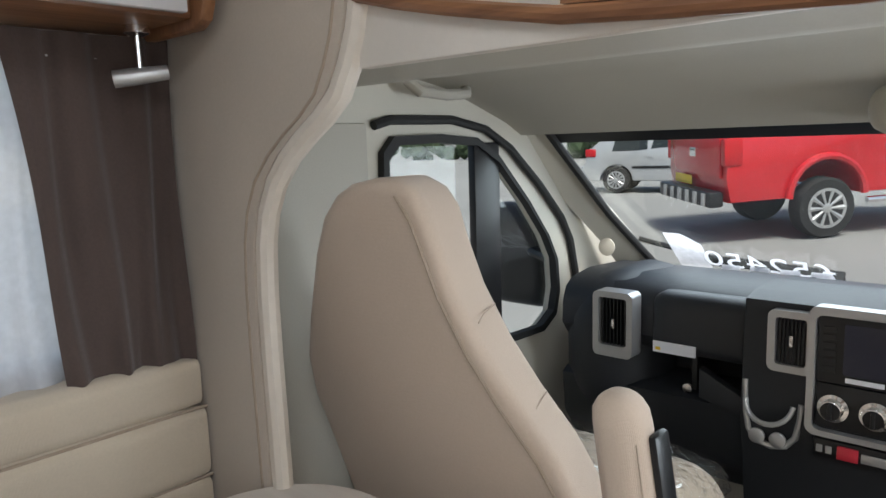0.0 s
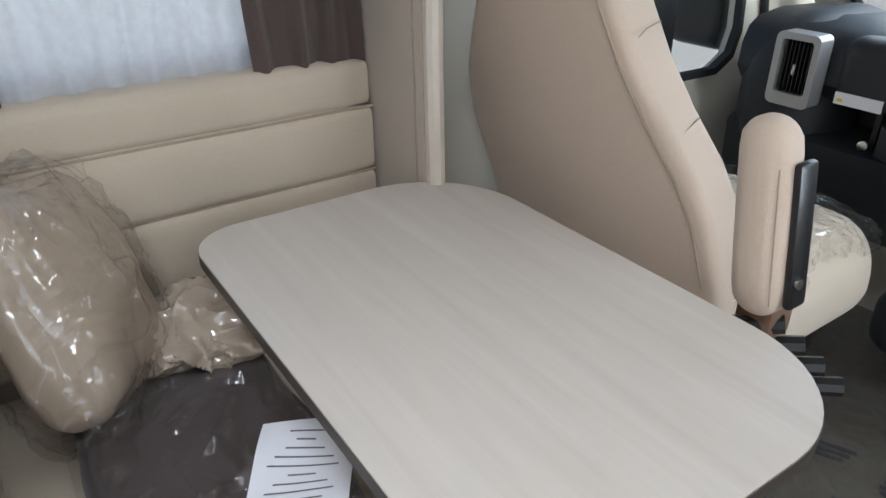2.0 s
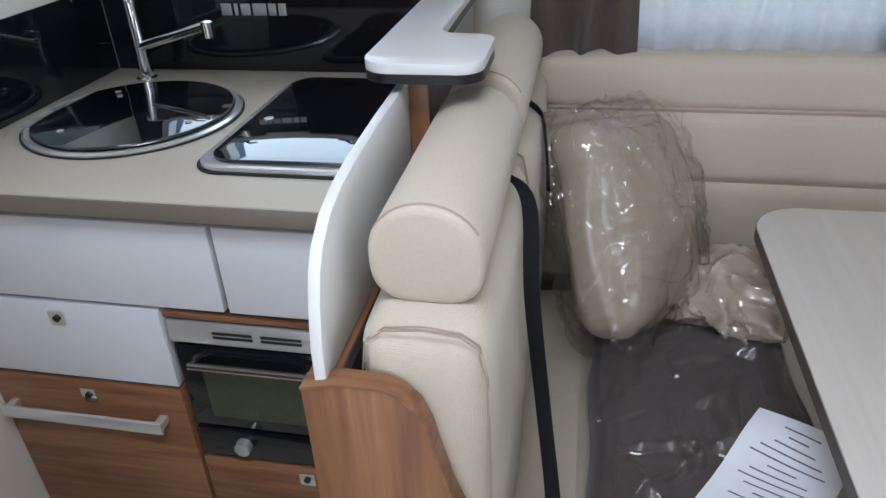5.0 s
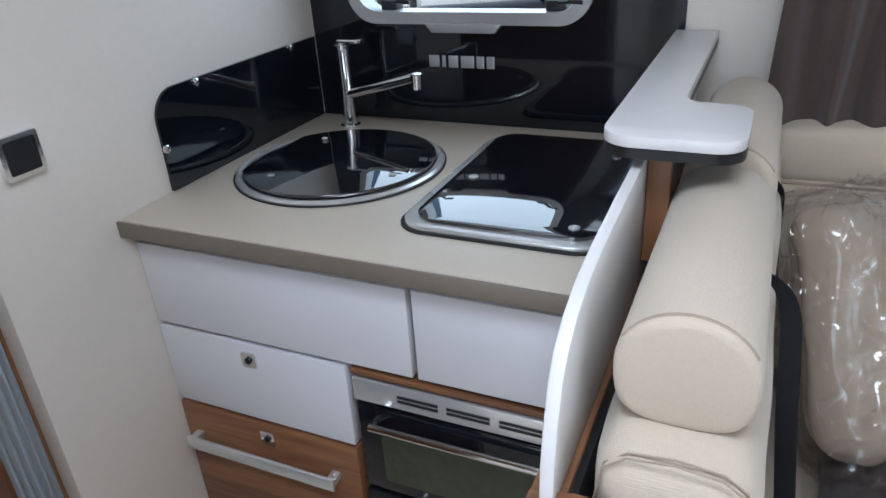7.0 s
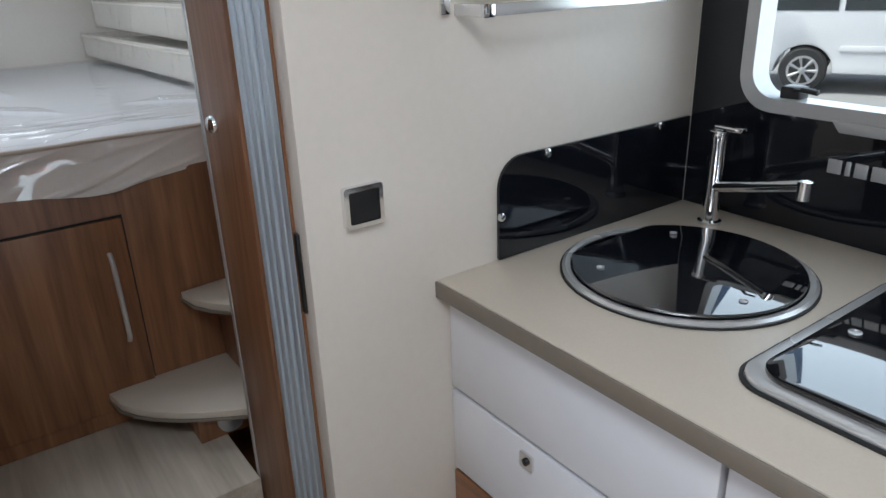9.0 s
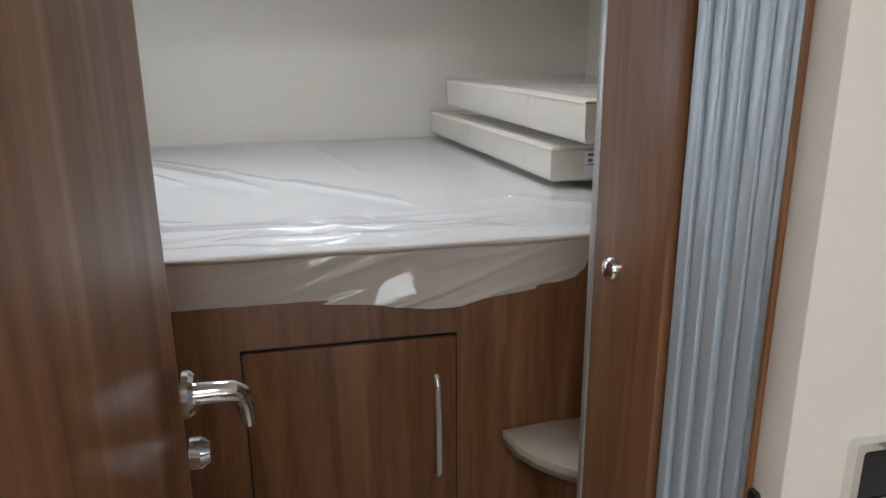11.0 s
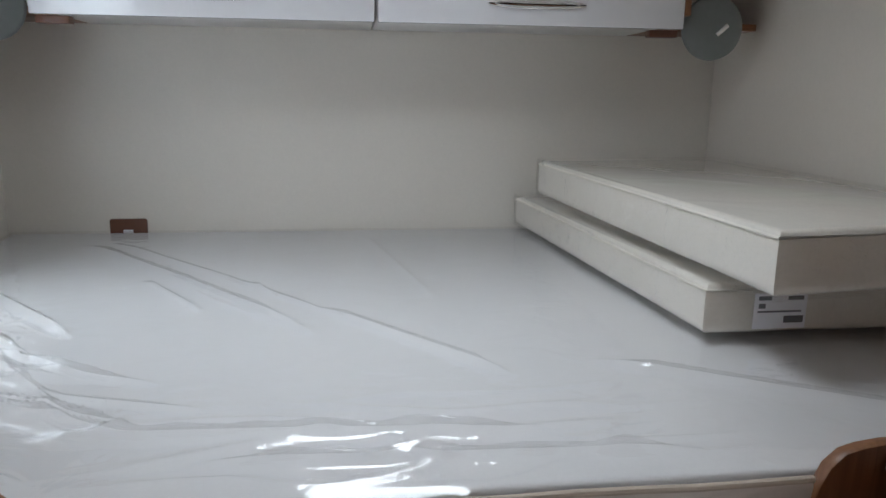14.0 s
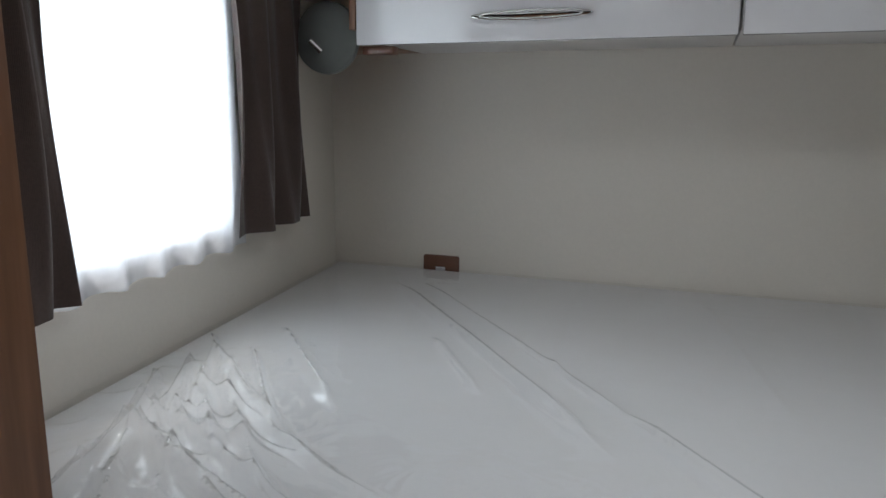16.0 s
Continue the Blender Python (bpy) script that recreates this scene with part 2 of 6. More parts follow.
RED_PAINT = material("red_car_paint", (0.55, 0.012, 0.02), 0.25, vary=0.05, scale=(1, 8), bump=0, coat=0.6)
SILVER_PAINT = material("silver_car_paint", (0.48, 0.49, 0.50), 0.3, 0.3, vary=0.03, bump=0, coat=0.5)
WHITE_PAINT = material("white_van_paint", (0.78, 0.79, 0.80), 0.3, vary=0.02, bump=0, coat=0.4)
CAR_GLASS = material("tinted_car_glass", (0.03, 0.04, 0.045), 0.06, vary=0.1, bump=0)
TYRE = material("tyre_rubber", (0.02, 0.02, 0.02), 0.8, vary=0.15, bump=0.3)
ASPHALT = material("car_park_asphalt", (0.28, 0.277, 0.268), 0.9, vary=0.22, scale=(0.4, 30), bump=0.5)
RED_LENS = material("red_lamp_lens", (0.50, 0.015, 0.02), 0.2, vary=0.1, bump=0)
PLATE_YELLOW = material("yellow_number_plate", (0.80, 0.55, 0.03), 0.4, vary=0.03, bump=0)
RED_BUTTON = material("red_hazard_button", (0.55, 0.03, 0.05), 0.4, vary=0.05, bump=0)
SCREEN = material("dark_display", (0.035, 0.035, 0.05), 0.12, vary=0.05, bump=0)
SKY_BLUE = material("sheet_metal_pale_blue", (0.60, 0.72, 0.76), 0.5, vary=0.05)
GREY_SHADE = material("grey_reading_lamp_plastic", (0.20, 0.215, 0.21), 0.4, vary=0.05, bump=0.03)
BROWN_PLATE = material("brown_socket_plastic", (0.14, 0.055, 0.03), 0.35, vary=0.05, bump=0.02)


def voile(name, open_share=0.42, passing=0.55):
    m = bpy.data.materials.new(name)
    m.use_nodes = True
    n, l = m.node_tree.nodes, m.node_tree.links
    n.remove(n["Principled BSDF"])
    tr = n.new("ShaderNodeBsdfTransparent")
    df, tl = n.new("ShaderNodeBsdfDiffuse"), n.new("ShaderNodeBsdfTranslucent")
    df.inputs["Color"].default_value = tl.inputs["Color"].default_value = (0.86, 0.87, 0.9, 1)
    m1, m2 = n.new("ShaderNodeMixShader"), n.new("ShaderNodeMixShader")
    m1.inputs[0].default_value = passing
    l.new(df.outputs[0], m1.inputs[1]), l.new(tl.outputs[0], m1.inputs[2])
    co, ns, mr = n.new("ShaderNodeTexCoord"), n.new("ShaderNodeTexNoise"), n.new("ShaderNodeMapRange")
    ns.inputs["Scale"].default_value = 60
    mr.inputs["To Min"].default_value, mr.inputs["To Max"].default_value = open_share - 0.08, open_share + 0.08
    l.new(co.outputs["Object"], ns.inputs["Vector"]), l.new(ns.outputs["Fac"], mr.inputs["Value"])
    l.new(mr.outputs[0], m2.inputs[0])
    l.new(m1.outputs[0], m2.inputs[1]), l.new(tr.outputs[0], m2.inputs[2])
    l.new(m2.outputs[0], n["Material Output"].inputs["Surface"])
    return m


VOILE = voile("white_voile")
PRINT_SHEET = voile("thin_white_notice_paper", 0.68, 0.8)
PRINT_PALE = voile("white_vinyl_letters", 0.10, 0.8)


def wrapped(name, colour, scale=8.0, strength=0.8, crumple=0.25):
    """Cloth under clinging clear film: matt below, a glossy creased skin above."""
    m = material(name, colour, 0.75, vary=0.05, scale=(4, 160), bump=0, coat=1.0, spec=0.2)
    n, l = m.node_tree.nodes, m.node_tree.links
    p = n["Principled BSDF"]
    p.inputs["Coat Roughness"].default_value, p.inputs["Coat IOR"].default_value = 0.04, 1.7
    co, a, b, mx, bp = (n.new("ShaderNode" + k) for k in ("TexCoord", "TexNoise", "TexNoise", "Math", "Bump"))
    a.inputs["Scale"].default_value, a.inputs["Detail"].default_value, a.inputs["Distortion"].default_value = scale, 2, 1.6
    a.noise_type, b.noise_type = "RIDGED_MULTIFRACTAL", "FBM"
    b.inputs["Scale"].default_value, b.inputs["Detail"].default_value = scale * 3.4, 2
    l.new(co.outputs["Object"], a.inputs["Vector"]), l.new(co.outputs["Object"], b.inputs["Vector"])
    mx.operation = "MULTIPLY_ADD"
    mx.inputs[1].default_value = crumple
    l.new(b.outputs["Fac"], mx.inputs[0]), l.new(a.outputs["Fac"], mx.inputs[2])
    bp.inputs["Strength"].default_value, bp.inputs["Distance"].default_value = strength, 0.012
    l.new(mx.outputs[0], bp.inputs["Height"])
    l.new(bp.outputs["Normal"], p.inputs["Coat Normal"])
    return m


WRAPPED_BORDER = wrapped("film_wrapped_border", (0.69, 0.63, 0.58), 5.0, 0.35, 0.25)
BORDER_TAPE = fabric("beige_mattress_tape", (0.55, 0.47, 0.39))
WRAPPED_FOAM = wrapped("film_wrapped_cushion_cover", (0.80, 0.76, 0.69), 4.0, 0.10, 0.2)
WRAPPED_TAUPE = wrapped("film_wrapped_taupe_weave", (0.42, 0.34, 0.265), 9.0, 1.0, 0.3)

# ---- building helpers ----


def bm_box(x0, x1, y0, y1, z0, z1, bevel=0.0, segs=2, bm=None):
    """A box between two corners, with rounded edges."""
    b = bmesh.new()
    vs = [b.verts.new((x, y, z)) for x in (x0, x1) for y in (y0, y1) for z in (z0, z1)]
    for f in ((0, 1, 3, 2), (4, 6, 7, 5), (0, 4, 5, 1), (2, 3, 7, 6), (0, 2, 6, 4), (1, 5, 7, 3)):
        b.faces.new([vs[i] for i in f])
    if bevel:
        bmesh.ops.bevel(b, geom=b.edges[:], offset=bevel, segments=segs, profile=0.5, affect="EDGES")
    bmesh.ops.recalc_face_normals(b, faces=b.faces[:])
    return merge(bm, b)


def merge(bm, b):
    """Adds b to bm, if there is one."""
    if bm is None:
        return b
    me = bpy.data.meshes.new("tmp")
    b.to_mesh(me)
    b.free()
    bm.from_mesh(me)
    bpy.data.meshes.remove(me)
    return bm


def turned(bm, m):
    bm.transform(m)
    return bm


def bm_prism(outline, lo, hi, axis="z", bevel=0.0, segs=2, bm=None):
    """An outline of (u, v) drawn out along an axis. x: (y, z); y: (x, z); z: (x, y)."""
    def at(u, v, w):
        return {"x": (w, u, v), "y": (u, w, v), "z": (u, v, w)}[axis]
    b = bmesh.new()
    a = [b.verts.new(at(u, v, lo)) for u, v in outline]
    c = [b.verts.new(at(u, v, hi)) for u, v in outline]
    f0, f1 = b.faces.new(a), b.faces.new(c)
    for i in range(len(a)):
        j = (i + 1) % len(a)
        b.faces.new((a[i], a[j], c[j], c[i]))
    bmesh.ops.recalc_face_normals(b, faces=b.faces[:])
    if bevel:
        rim = [e for e in b.edges if (f0 in e.link_faces or f1 in e.link_faces)]
        bmesh.ops.bevel(b, geom=rim, offset=bevel, segments=segs, profile=0.5, affect="EDGES")
    return merge(bm, b)


def rounded(x0, x1, y0, y1, r, n=8):
    """The outline of a rectangle with round corners; r is one radius or four."""
    rs = r if isinstance(r, (tuple, list)) else (r,) * 4
    out = []
    for (cx, cy, a0), q in zip(((x1, y1, 0), (x0, y1, 90), (x0, y0, 180), (x1, y0, 270)), rs):
        sx, sy = (-1 if cx == x1 else 1), (-1 if cy == y1 else 1)
        for i in range(n + 1):
            a = radians(a0 + 90 * i / n)
            out.append((cx + sx * q + q * math.cos(a), cy + sy * q + q * math.sin(a)))
    return out


def bm_frame(outer, inner, lo, hi, axis="z", bm=None):
    """A ring between two outlines with the same count of points."""
    def at(u, v, w):
        return {"x": (w, u, v), "y": (u, w, v), "z": (u, v, w)}[axis]
    b = bmesh.new()
    rows = [[b.verts.new(at(u, v, w)) for u, v in o] for o, w in ((outer, lo), (outer, hi), (inner, hi), (inner, lo))]
    n = len(outer)
    for k in range(4):
        p, q = rows[k], rows[(k + 1) % 4]
        for i in range(n):
            j = (i + 1) % n
            b.faces.new((p[i], p[j], q[j], q[i]))
    bmesh.ops.recalc_face_normals(b, faces=b.faces[:])
    return merge(bm, b)


def bm_tube(points, radius, sides=10, bm=None, flat=1.0):
    """A round bar along a line of points; radius may be a list."""
    b = bmesh.new()
    pts = [Vector(p) for p in points]
    rings, s = [], None
    for i, p in enumerate(pts):
        d = (pts[min(i + 1, len(pts) - 1)] - pts[max(i - 1, 0)]).normalized()
        if s is None:
            s = d.cross(Vector((0, 0, 1)) if abs(d.z) < 0.9 else Vector((0, 1, 0)))
        s = (s - d * s.dot(d)).normalized()
        t = s.cross(d).normalized()
        r = radius[i] if isinstance(radius, (list, tuple)) else radius
        rings.append([b.verts.new(p + (s * math.cos(a) + t * math.sin(a) * flat) * r) for a in (2 * math.pi * k / sides for k in range(sides))])
    for p, q in zip(rings, rings[1:]):
        for k in range(sides):
            b.faces.new((p[k], p[(k + 1) % sides], q[(k + 1) % sides], q[k]))
    b.faces.new(rings[0]), b.faces.new(rings[-1])
    bmesh.ops.recalc_face_normals(b, faces=b.faces[:])
    return merge(bm, b)


def bm_lathe(profile, centre, axis="z", sides=40, bm=None):
    """A turned form: profile of (radius, height) round an axis through centre."""
    b = bmesh.new()
    rings = []
    for r, h in profile:
        ring = []
        for k in range(sides):
            a = 2 * math.pi * k / sides
            u, v = r * math.cos(a), r * math.sin(a)
            ring.append(b.verts.new(Vector(centre) + Vector({"z": (u, v, h), "x": (h, u, v), "y": (u, h, v)}[axis])))
        rings.append(ring)
    for p, q in zip(rings, rings[1:]):
        for k in range(sides):
            b.faces.new((p[k], p[(k + 1) % sides], q[(k + 1) % sides], q[k]))
    b.faces.new(rings[0]), b.faces.new(rings[-1])
    bmesh.ops.recalc_face_normals(b, faces=b.faces[:])
    return merge(bm, b)


def bm_strip(points, width, thick, side=(1, 0, 0), bm=None):
    """A flat band along a line of points, width along side."""
    b = bmesh.new()
    pts, s = [Vector(p) for p in points], Vector(side).normalized()
    rows = []
    for i, p in enumerate(pts):
        d = (pts[min(i + 1, len(pts) - 1)] - pts[max(i - 1, 0)]).normalized()
        nrm = d.cross(s).normalized()
        rows.append([b.verts.new(p + s * width / 2 * e + nrm * thick / 2 * g) for e, g in ((-1, -1), (1, -1), (1, 1), (-1, 1))])
    for p, q in zip(rows, rows[1:]):
        for k in range(4):
            b.faces.new((p[k], p[(k + 1) % 4], q[(k + 1) % 4], q[k]))
    b.faces.new(rows[0]), b.faces.new(rows[-1])
    bmesh.ops.recalc_face_normals(b, faces=b.faces[:])
    return merge(bm, b)


def bm_grid(fn, nu, nv, thick=0.0, bm=None):
    """A sheet from fn(u, v), u and v from 0 to 1, with a thickness if one is given."""
    b = bmesh.new()
    g = [[b.verts.new(fn(i / nu, j / nv)) for j in range(nv + 1)] for i in range(nu + 1)]
    for i in range(nu):
        for j in range(nv):
            b.faces.new((g[i][j], g[i + 1][j], g[i + 1][j + 1], g[i][j + 1]))
    if thick:
        bmesh.ops.recalc_face_normals(b, faces=b.faces[:])
        bmesh.ops.solidify(b, geom=b.faces[:], thickness=thick)
    bmesh.ops.recalc_face_normals(b, faces=b.faces[:])
    return merge(bm, b)


def bm_soft(x0, x1, y0, y1, z0, z1, power=5.0, n=14, puff=0.0, bm=None, lump=0.0, seed=0.0, ridge=0.0):
    """A stuffed block: a rounded box that swells in its middle, with small lumps."""
    b = bmesh.new()
    bmesh.ops.create_cube(b, size=2.0)
    bmesh.ops.subdivide_edges(b, edges=b.edges[:], cuts=n, use_grid_fill=True)
    c = Vector(((x0 + x1) / 2, (y0 + y1) / 2, (z0 + z1) / 2))
    h = Vector(((x1 - x0) / 2, (y1 - y0) / 2, (z1 - z0) / 2))
    hm = min(h)
    for v in b.verts:
        p = Vector(v.co)
        w = Vector([p[i] * h[i] for i in range(3)])
        r = hm * min(1.0, 2.0 / power)
        inner = Vector([max(-(h[i] - r), min(h[i] - r, w[i])) for i in range(3)])
        d = w - inner
        w = inner + (d.normalized() * r if d.length > 1e-6 else d)
        if puff:
            for i in range(3):
                j, k = (i + 1) % 3, (i + 2) % 3
                w[i] += puff * p[i] * (1 - p[j] ** 2) * (1 - p[k] ** 2) * (hm / h[i] if h[i] > hm else 1)
        if ridge:
            q = w * 13 + Vector((seed, seed * 2, 0))
            q += Vector((noise.noise(q * 0.6), noise.noise(q * 0.6 + Vector((5, 5, 5))), 0)) * 1.3
            w += w.normalized() * ridge * (max(0.0, 1 - 3.2 * abs(noise.noise(q))) + 0.5 * max(0.0, 1 - 4 * abs(noise.noise(q * 2.3))))
        if lump:
            w += Vector((1, 1, 1)) * lump * noise.noise(w * 9 + Vector((seed, seed, 0)))
        v.co = c + w
    bmesh.ops.recalc_face_normals(b, faces=b.faces[:])
    return merge(bm, b)


def mesh_of(name, bm, mat, smooth=35):
    me = bpy.data.meshes.new(name)
    bm.to_mesh(me)
    bm.free()
    me.materials.append(mat)
    if smooth:
        me.shade_smooth()
        me.set_sharp_from_angle(angle=radians(smooth))
    return me


def part(name, bm, mat, parent, label="", smooth=35):
    """Links a bmesh, in world places, as one mesh under a thing or a part."""
    base = Vector(parent["base"]) if "base" in parent else Vector((0, 0, 0))
    bm.transform(Matrix.Translation(-base))
    ob = new(name, mesh_of(name, bm, mat, smooth))
    ob.parent = parent
    ob["base"] = tuple(base)
    return tagged(ob, label)


def thing(name, base, label, category, group="", kind=""):
    """An Empty at a thing's base."""
    ob = new(name)
    ob.empty_display_size = 0.05
    ob.location = base
    ob["base"] = tuple(base)
    return tagged(ob, label, category, group, kind)


def solo(name, bm, mat, label, category, kind="", smooth=35, group=""):
    """A thing of one mesh, in world places, with its origin at its base."""
    zs, xs, ys = [v.co.z for v in bm.verts], [v.co.x for v in bm.verts], [v.co.y for v in bm.verts]
    base = Vector(((min(xs) + max(xs)) / 2, (min(ys) + max(ys)) / 2, min(zs)))
    bm.transform(Matrix.Translation(-base))
    ob = new(name, mesh_of(name, bm, mat, smooth))
    ob.location = base
    ob["base"] = tuple(base)
    return tagged(ob, label, category, group, kind)


def structure(name, bm, mat, label, category="wall", smooth=35):
    return solo(name, bm, mat, label, category, "structure", smooth)

# ---- structure ----
LEFT, RIGHT, REAR, TOP = -1.08, 1.08, -3.39, 1.98
BED_FLOOR_Y0 = -1.862


def wall_with_holes(axis_at, thick, u0, u1, z0, z1, holes, sign):
    """A side wall in the plane x = axis_at, with rounded-off openings (y0, y1, z0, z1)."""
    bm = bmesh.new()
    a, b = sorted((axis_at, axis_at + sign * thick))
    y = u0
    for y0, y1, h0, h1 in sorted(holes):
        bm_box(a, b, y, y0, z0, z1, bm=bm)
        bm_box(a, b, y0, y1, z0, h0, bm=bm)
        bm_box(a, b, y0, y1, h1, z1, bm=bm)
        y = y1
    return bm_box(a, b, y, u1, z0, z1, bm=bm)


floor = structure("floor", bm_box(LEFT, RIGHT, REAR, 0.75, -0.04, 0), FLOOR_WOOD, "pale wood-look vinyl floor of the living area", "floor")
cab_floor = structure("cab_floor", bm_box(-1.0, 1.0, 0.75, 2.3, -0.06, -0.02), material("grey_cab_carpet", (0.30, 0.275, 0.235), 0.95, vary=0.2, bump=0.6), "grey-brown carpeted cab floor", "floor")
structure("wall_left", wall_with_holes(LEFT, 0.04, REAR, 0.64, 0, TOP, [(-0.985, -0.515, 1.11, 1.50), (-0.1, 0.5, 0.99, 1.50)], -1), CREAM_WALL, "cream board side wall with kitchen and lounge windows")
structure("wall_right", wall_with_holes(RIGHT, 0.04, -1.8, 0.9, 0, TOP, [(-0.62, -0.02, 0.12, 1.9)], 1), BED_WALL, "pale board side wall with bedroom window and entrance")
BEDSIDE = pose(1.06, REAR, 0, 0, 0, 7.0)
structure("wall_bedside", turned(wall_with_holes(0, 0.04, -0.05, 1.75, 0, TOP, [(0.61, 1.25, 1.22, 1.74)], 1), BEDSIDE), BED_WALL, "pale board side wall with the bedroom window")
structure("wall_rear", bm_box(LEFT - 0.04, RIGHT + 0.04, REAR - 0.04, REAR, 0, TOP), BED_WALL, "plain off-white rear wall behind the bed")
ceil = bmesh.new()
bm_box(LEFT - 0.04, RIGHT + 0.04, -2.05, -0.45, TOP, TOP + 0.04, bm=ceil)
bm_box(LEFT - 0.04, RIGHT + 0.04, REAR - 0.04, -2.45, TOP, TOP + 0.04, bm=ceil)
bm_box(LEFT - 0.04, -0.2, -2.45, -2.05, TOP, TOP + 0.04, bm=ceil)
bm_box(0.2, RIGHT + 0.04, -2.45, -2.05, TOP, TOP + 0.04, bm=ceil)
bm_box(LEFT - 0.04, RIGHT + 0.04, 0.15, 0.9, TOP, TOP + 0.04, bm=ceil)
bm_box(LEFT - 0.04, 0.0, -0.45, 0.15, TOP, TOP + 0.04, bm=ceil)
bm_box(0.5, RIGHT + 0.04, -0.45, 0.15, TOP, TOP + 0.04, bm=ceil)
structure("ceiling", ceil, CEILING, "white board ceiling with square roof light openings", "ceiling")
# unseen slabs added above the roof openings so no sun falls in
for n, (x0, x1, y0, y1) in enumerate(((0.0, 0.5, -0.45, 0.15), (-0.2, 0.2, -2.45, -2.05))):
    structure("sun_blocker_%d" % (n + 1), bm_box(x0 - 0.05, x1 + 0.05, y0 - 0.05, y1 + 0.05, TOP + 0.10, TOP + 0.13, 0.01), CEILING, "unseen white slab added over the roof opening to block the sun", "roof hatch")
structure("wall_partition", bm_box(LEFT, -0.275, -1.135, -1.10, 0, TOP, 0.002), CREAM_WALL, "smooth cream partition wall beside the kitchen")
structure("wall_shower_rear", bm_box(LEFT, -0.30, -1.485, -1.462, 0, TOP), WALNUT, "walnut veneered rear wall of the shower compartment")
structure("wall_washroom_front", bm_box(0.235, RIGHT, -0.75, -0.72, 0, TOP), CREAM_WALL, "cream front wall of the washroom")
structure("wall_washroom_rear", bm_box(0.235, RIGHT, -1.40, -1.37, 0, TOP), WALNUT, "walnut veneered rear wall of the washroom")


def shower_front():
    """Ribbed aluminium frame profiles of the roller door, flush with the aisle."""
    th = thing("shower_door_frame", (-0.29, -1.21, 0), "pale blue-grey anodised aluminium shower door frame with ribs", "door frame")
    for y0, y1 in ((-1.207, -1.140), (-1.298, -1.213)):
        bm = bm_box(-0.315, -0.288, y0, y1, 0.03, TOP - 0.01, 0.004)
        n = 3
        for k in range(n):
            c = y0 + (y1 - y0) * (k + 0.5) / n
            bm_box(-0.290, -0.281, c - 0.009, c + 0.009, 0.03, TOP - 0.01, 0.003, bm=bm)
        part("profile", bm, ALU, th)
    part("sill", bm_box(-0.34, -0.255, -1.32, -1.137, 0.0, 0.03, 0.006), WHITE_MATT, th, "white moulded door sill")
    part("jamb", bm_box(-0.33, -0.272, -1.1395, -1.1355, 0, TOP - 0.01), WALNUT, th, "thin brown edging strip")
    part("finger_pull", bm_box(-0.278, -0.270, -1.134, -1.122, 0.90, 1.02, 0.003), DARK_PLASTIC, th, "black recessed finger pull")


shower_front()
structure("bedroom_floor", bm_box(-0.28, 0.42, BED_FLOOR_Y0, -1.475, 0.0005, 0.38, 0.004), FLOOR_WOOD, "raised pale wood-look floor in front of the bed", "floor")


def catch_post():
    th = thing("end_panel", (-0.29, -1.39, 0), "walnut end panel with metal edge strip and a door catch", "panel")
    part("board", bm_box(-0.312, -0.283, -1.487, -1.315, 0.0, TOP - 0.005, 0.002), WALNUT, th)
    part("edge_strip", bm_box(-0.314, -0.2815, -1.501, -1.4875, 0.0, TOP - 0.005, 0.002), SILVER, th, "slim grey metal edge strip")
    part("dark_gap", bm_box(-0.32, -0.295, -1.3145, -1.2995, 0.0, TOP - 0.005), DARK_PLASTIC, th, "dark sealing gap")
    part("catch", bm_lathe([(0.015, 0), (0.015, 0.006), (0.011, 0.012), (0.006, 0.014)], (-0.283, -1.428, 1.12), "x", 20), CHROME, th, "round chrome door catch")


catch_post()


def washroom_door():
    """A veneered door flush with the aisle, with a bent lever handle."""
    th = thing("washroom_door", (0.22, -1.05, 0), "closed walnut veneer washroom door with chrome lever handle", "door")
    part("leaf", bm_box(0.207, 0.237, -1.352, -0.76, 0.02, TOP - 0.03, 0.003), WALNUT, th)
    part("edging", bm_box(0.208, 0.236, -1.3565, -1.3525, 0.02, TOP - 0.03), PALE_PIPING, th, "pale edge banding")
    h = part("lever_handle", bm_tube([(0.194, -1.30, 1.075), (0.165, -1.30, 1.075), (0.153, -1.302, 1.074), (0.146, -1.31, 1.067), (0.144, -1.322, 1.05), (0.143, -1.33, 1.025)], [0.011, 0.010, 0.010, 0.009, 0.009, 0.007], 12), CHROME, th)
    part("rosette", bm_lathe([(0.022, 0), (0.022, -0.006), (0.018, -0.010)], (0.1945, -1.30, 1.075), "x", 24), CHROME, h)
    part("lock_turn", bm_lathe([(0.015, 0), (0.015, -0.010), (0.009, -0.018)], (0.1945, -1.30, 1.015), "x", 20), CHROME, th)


washroom_door()
structure("wall_wardrobe_side", bm_box(0.42, 0.44, -1.84, -1.40, 0, TOP, 0.002), WALNUT, "walnut side panel of the wardrobe beside the bed", "panel")
structure("wall_wardrobe_front", bm_box(0.4402, RIGHT, -1.84, -1.82, 0, TOP), WALNUT, "walnut rear panel of the wardrobe", "panel")

# ---- lounge ----


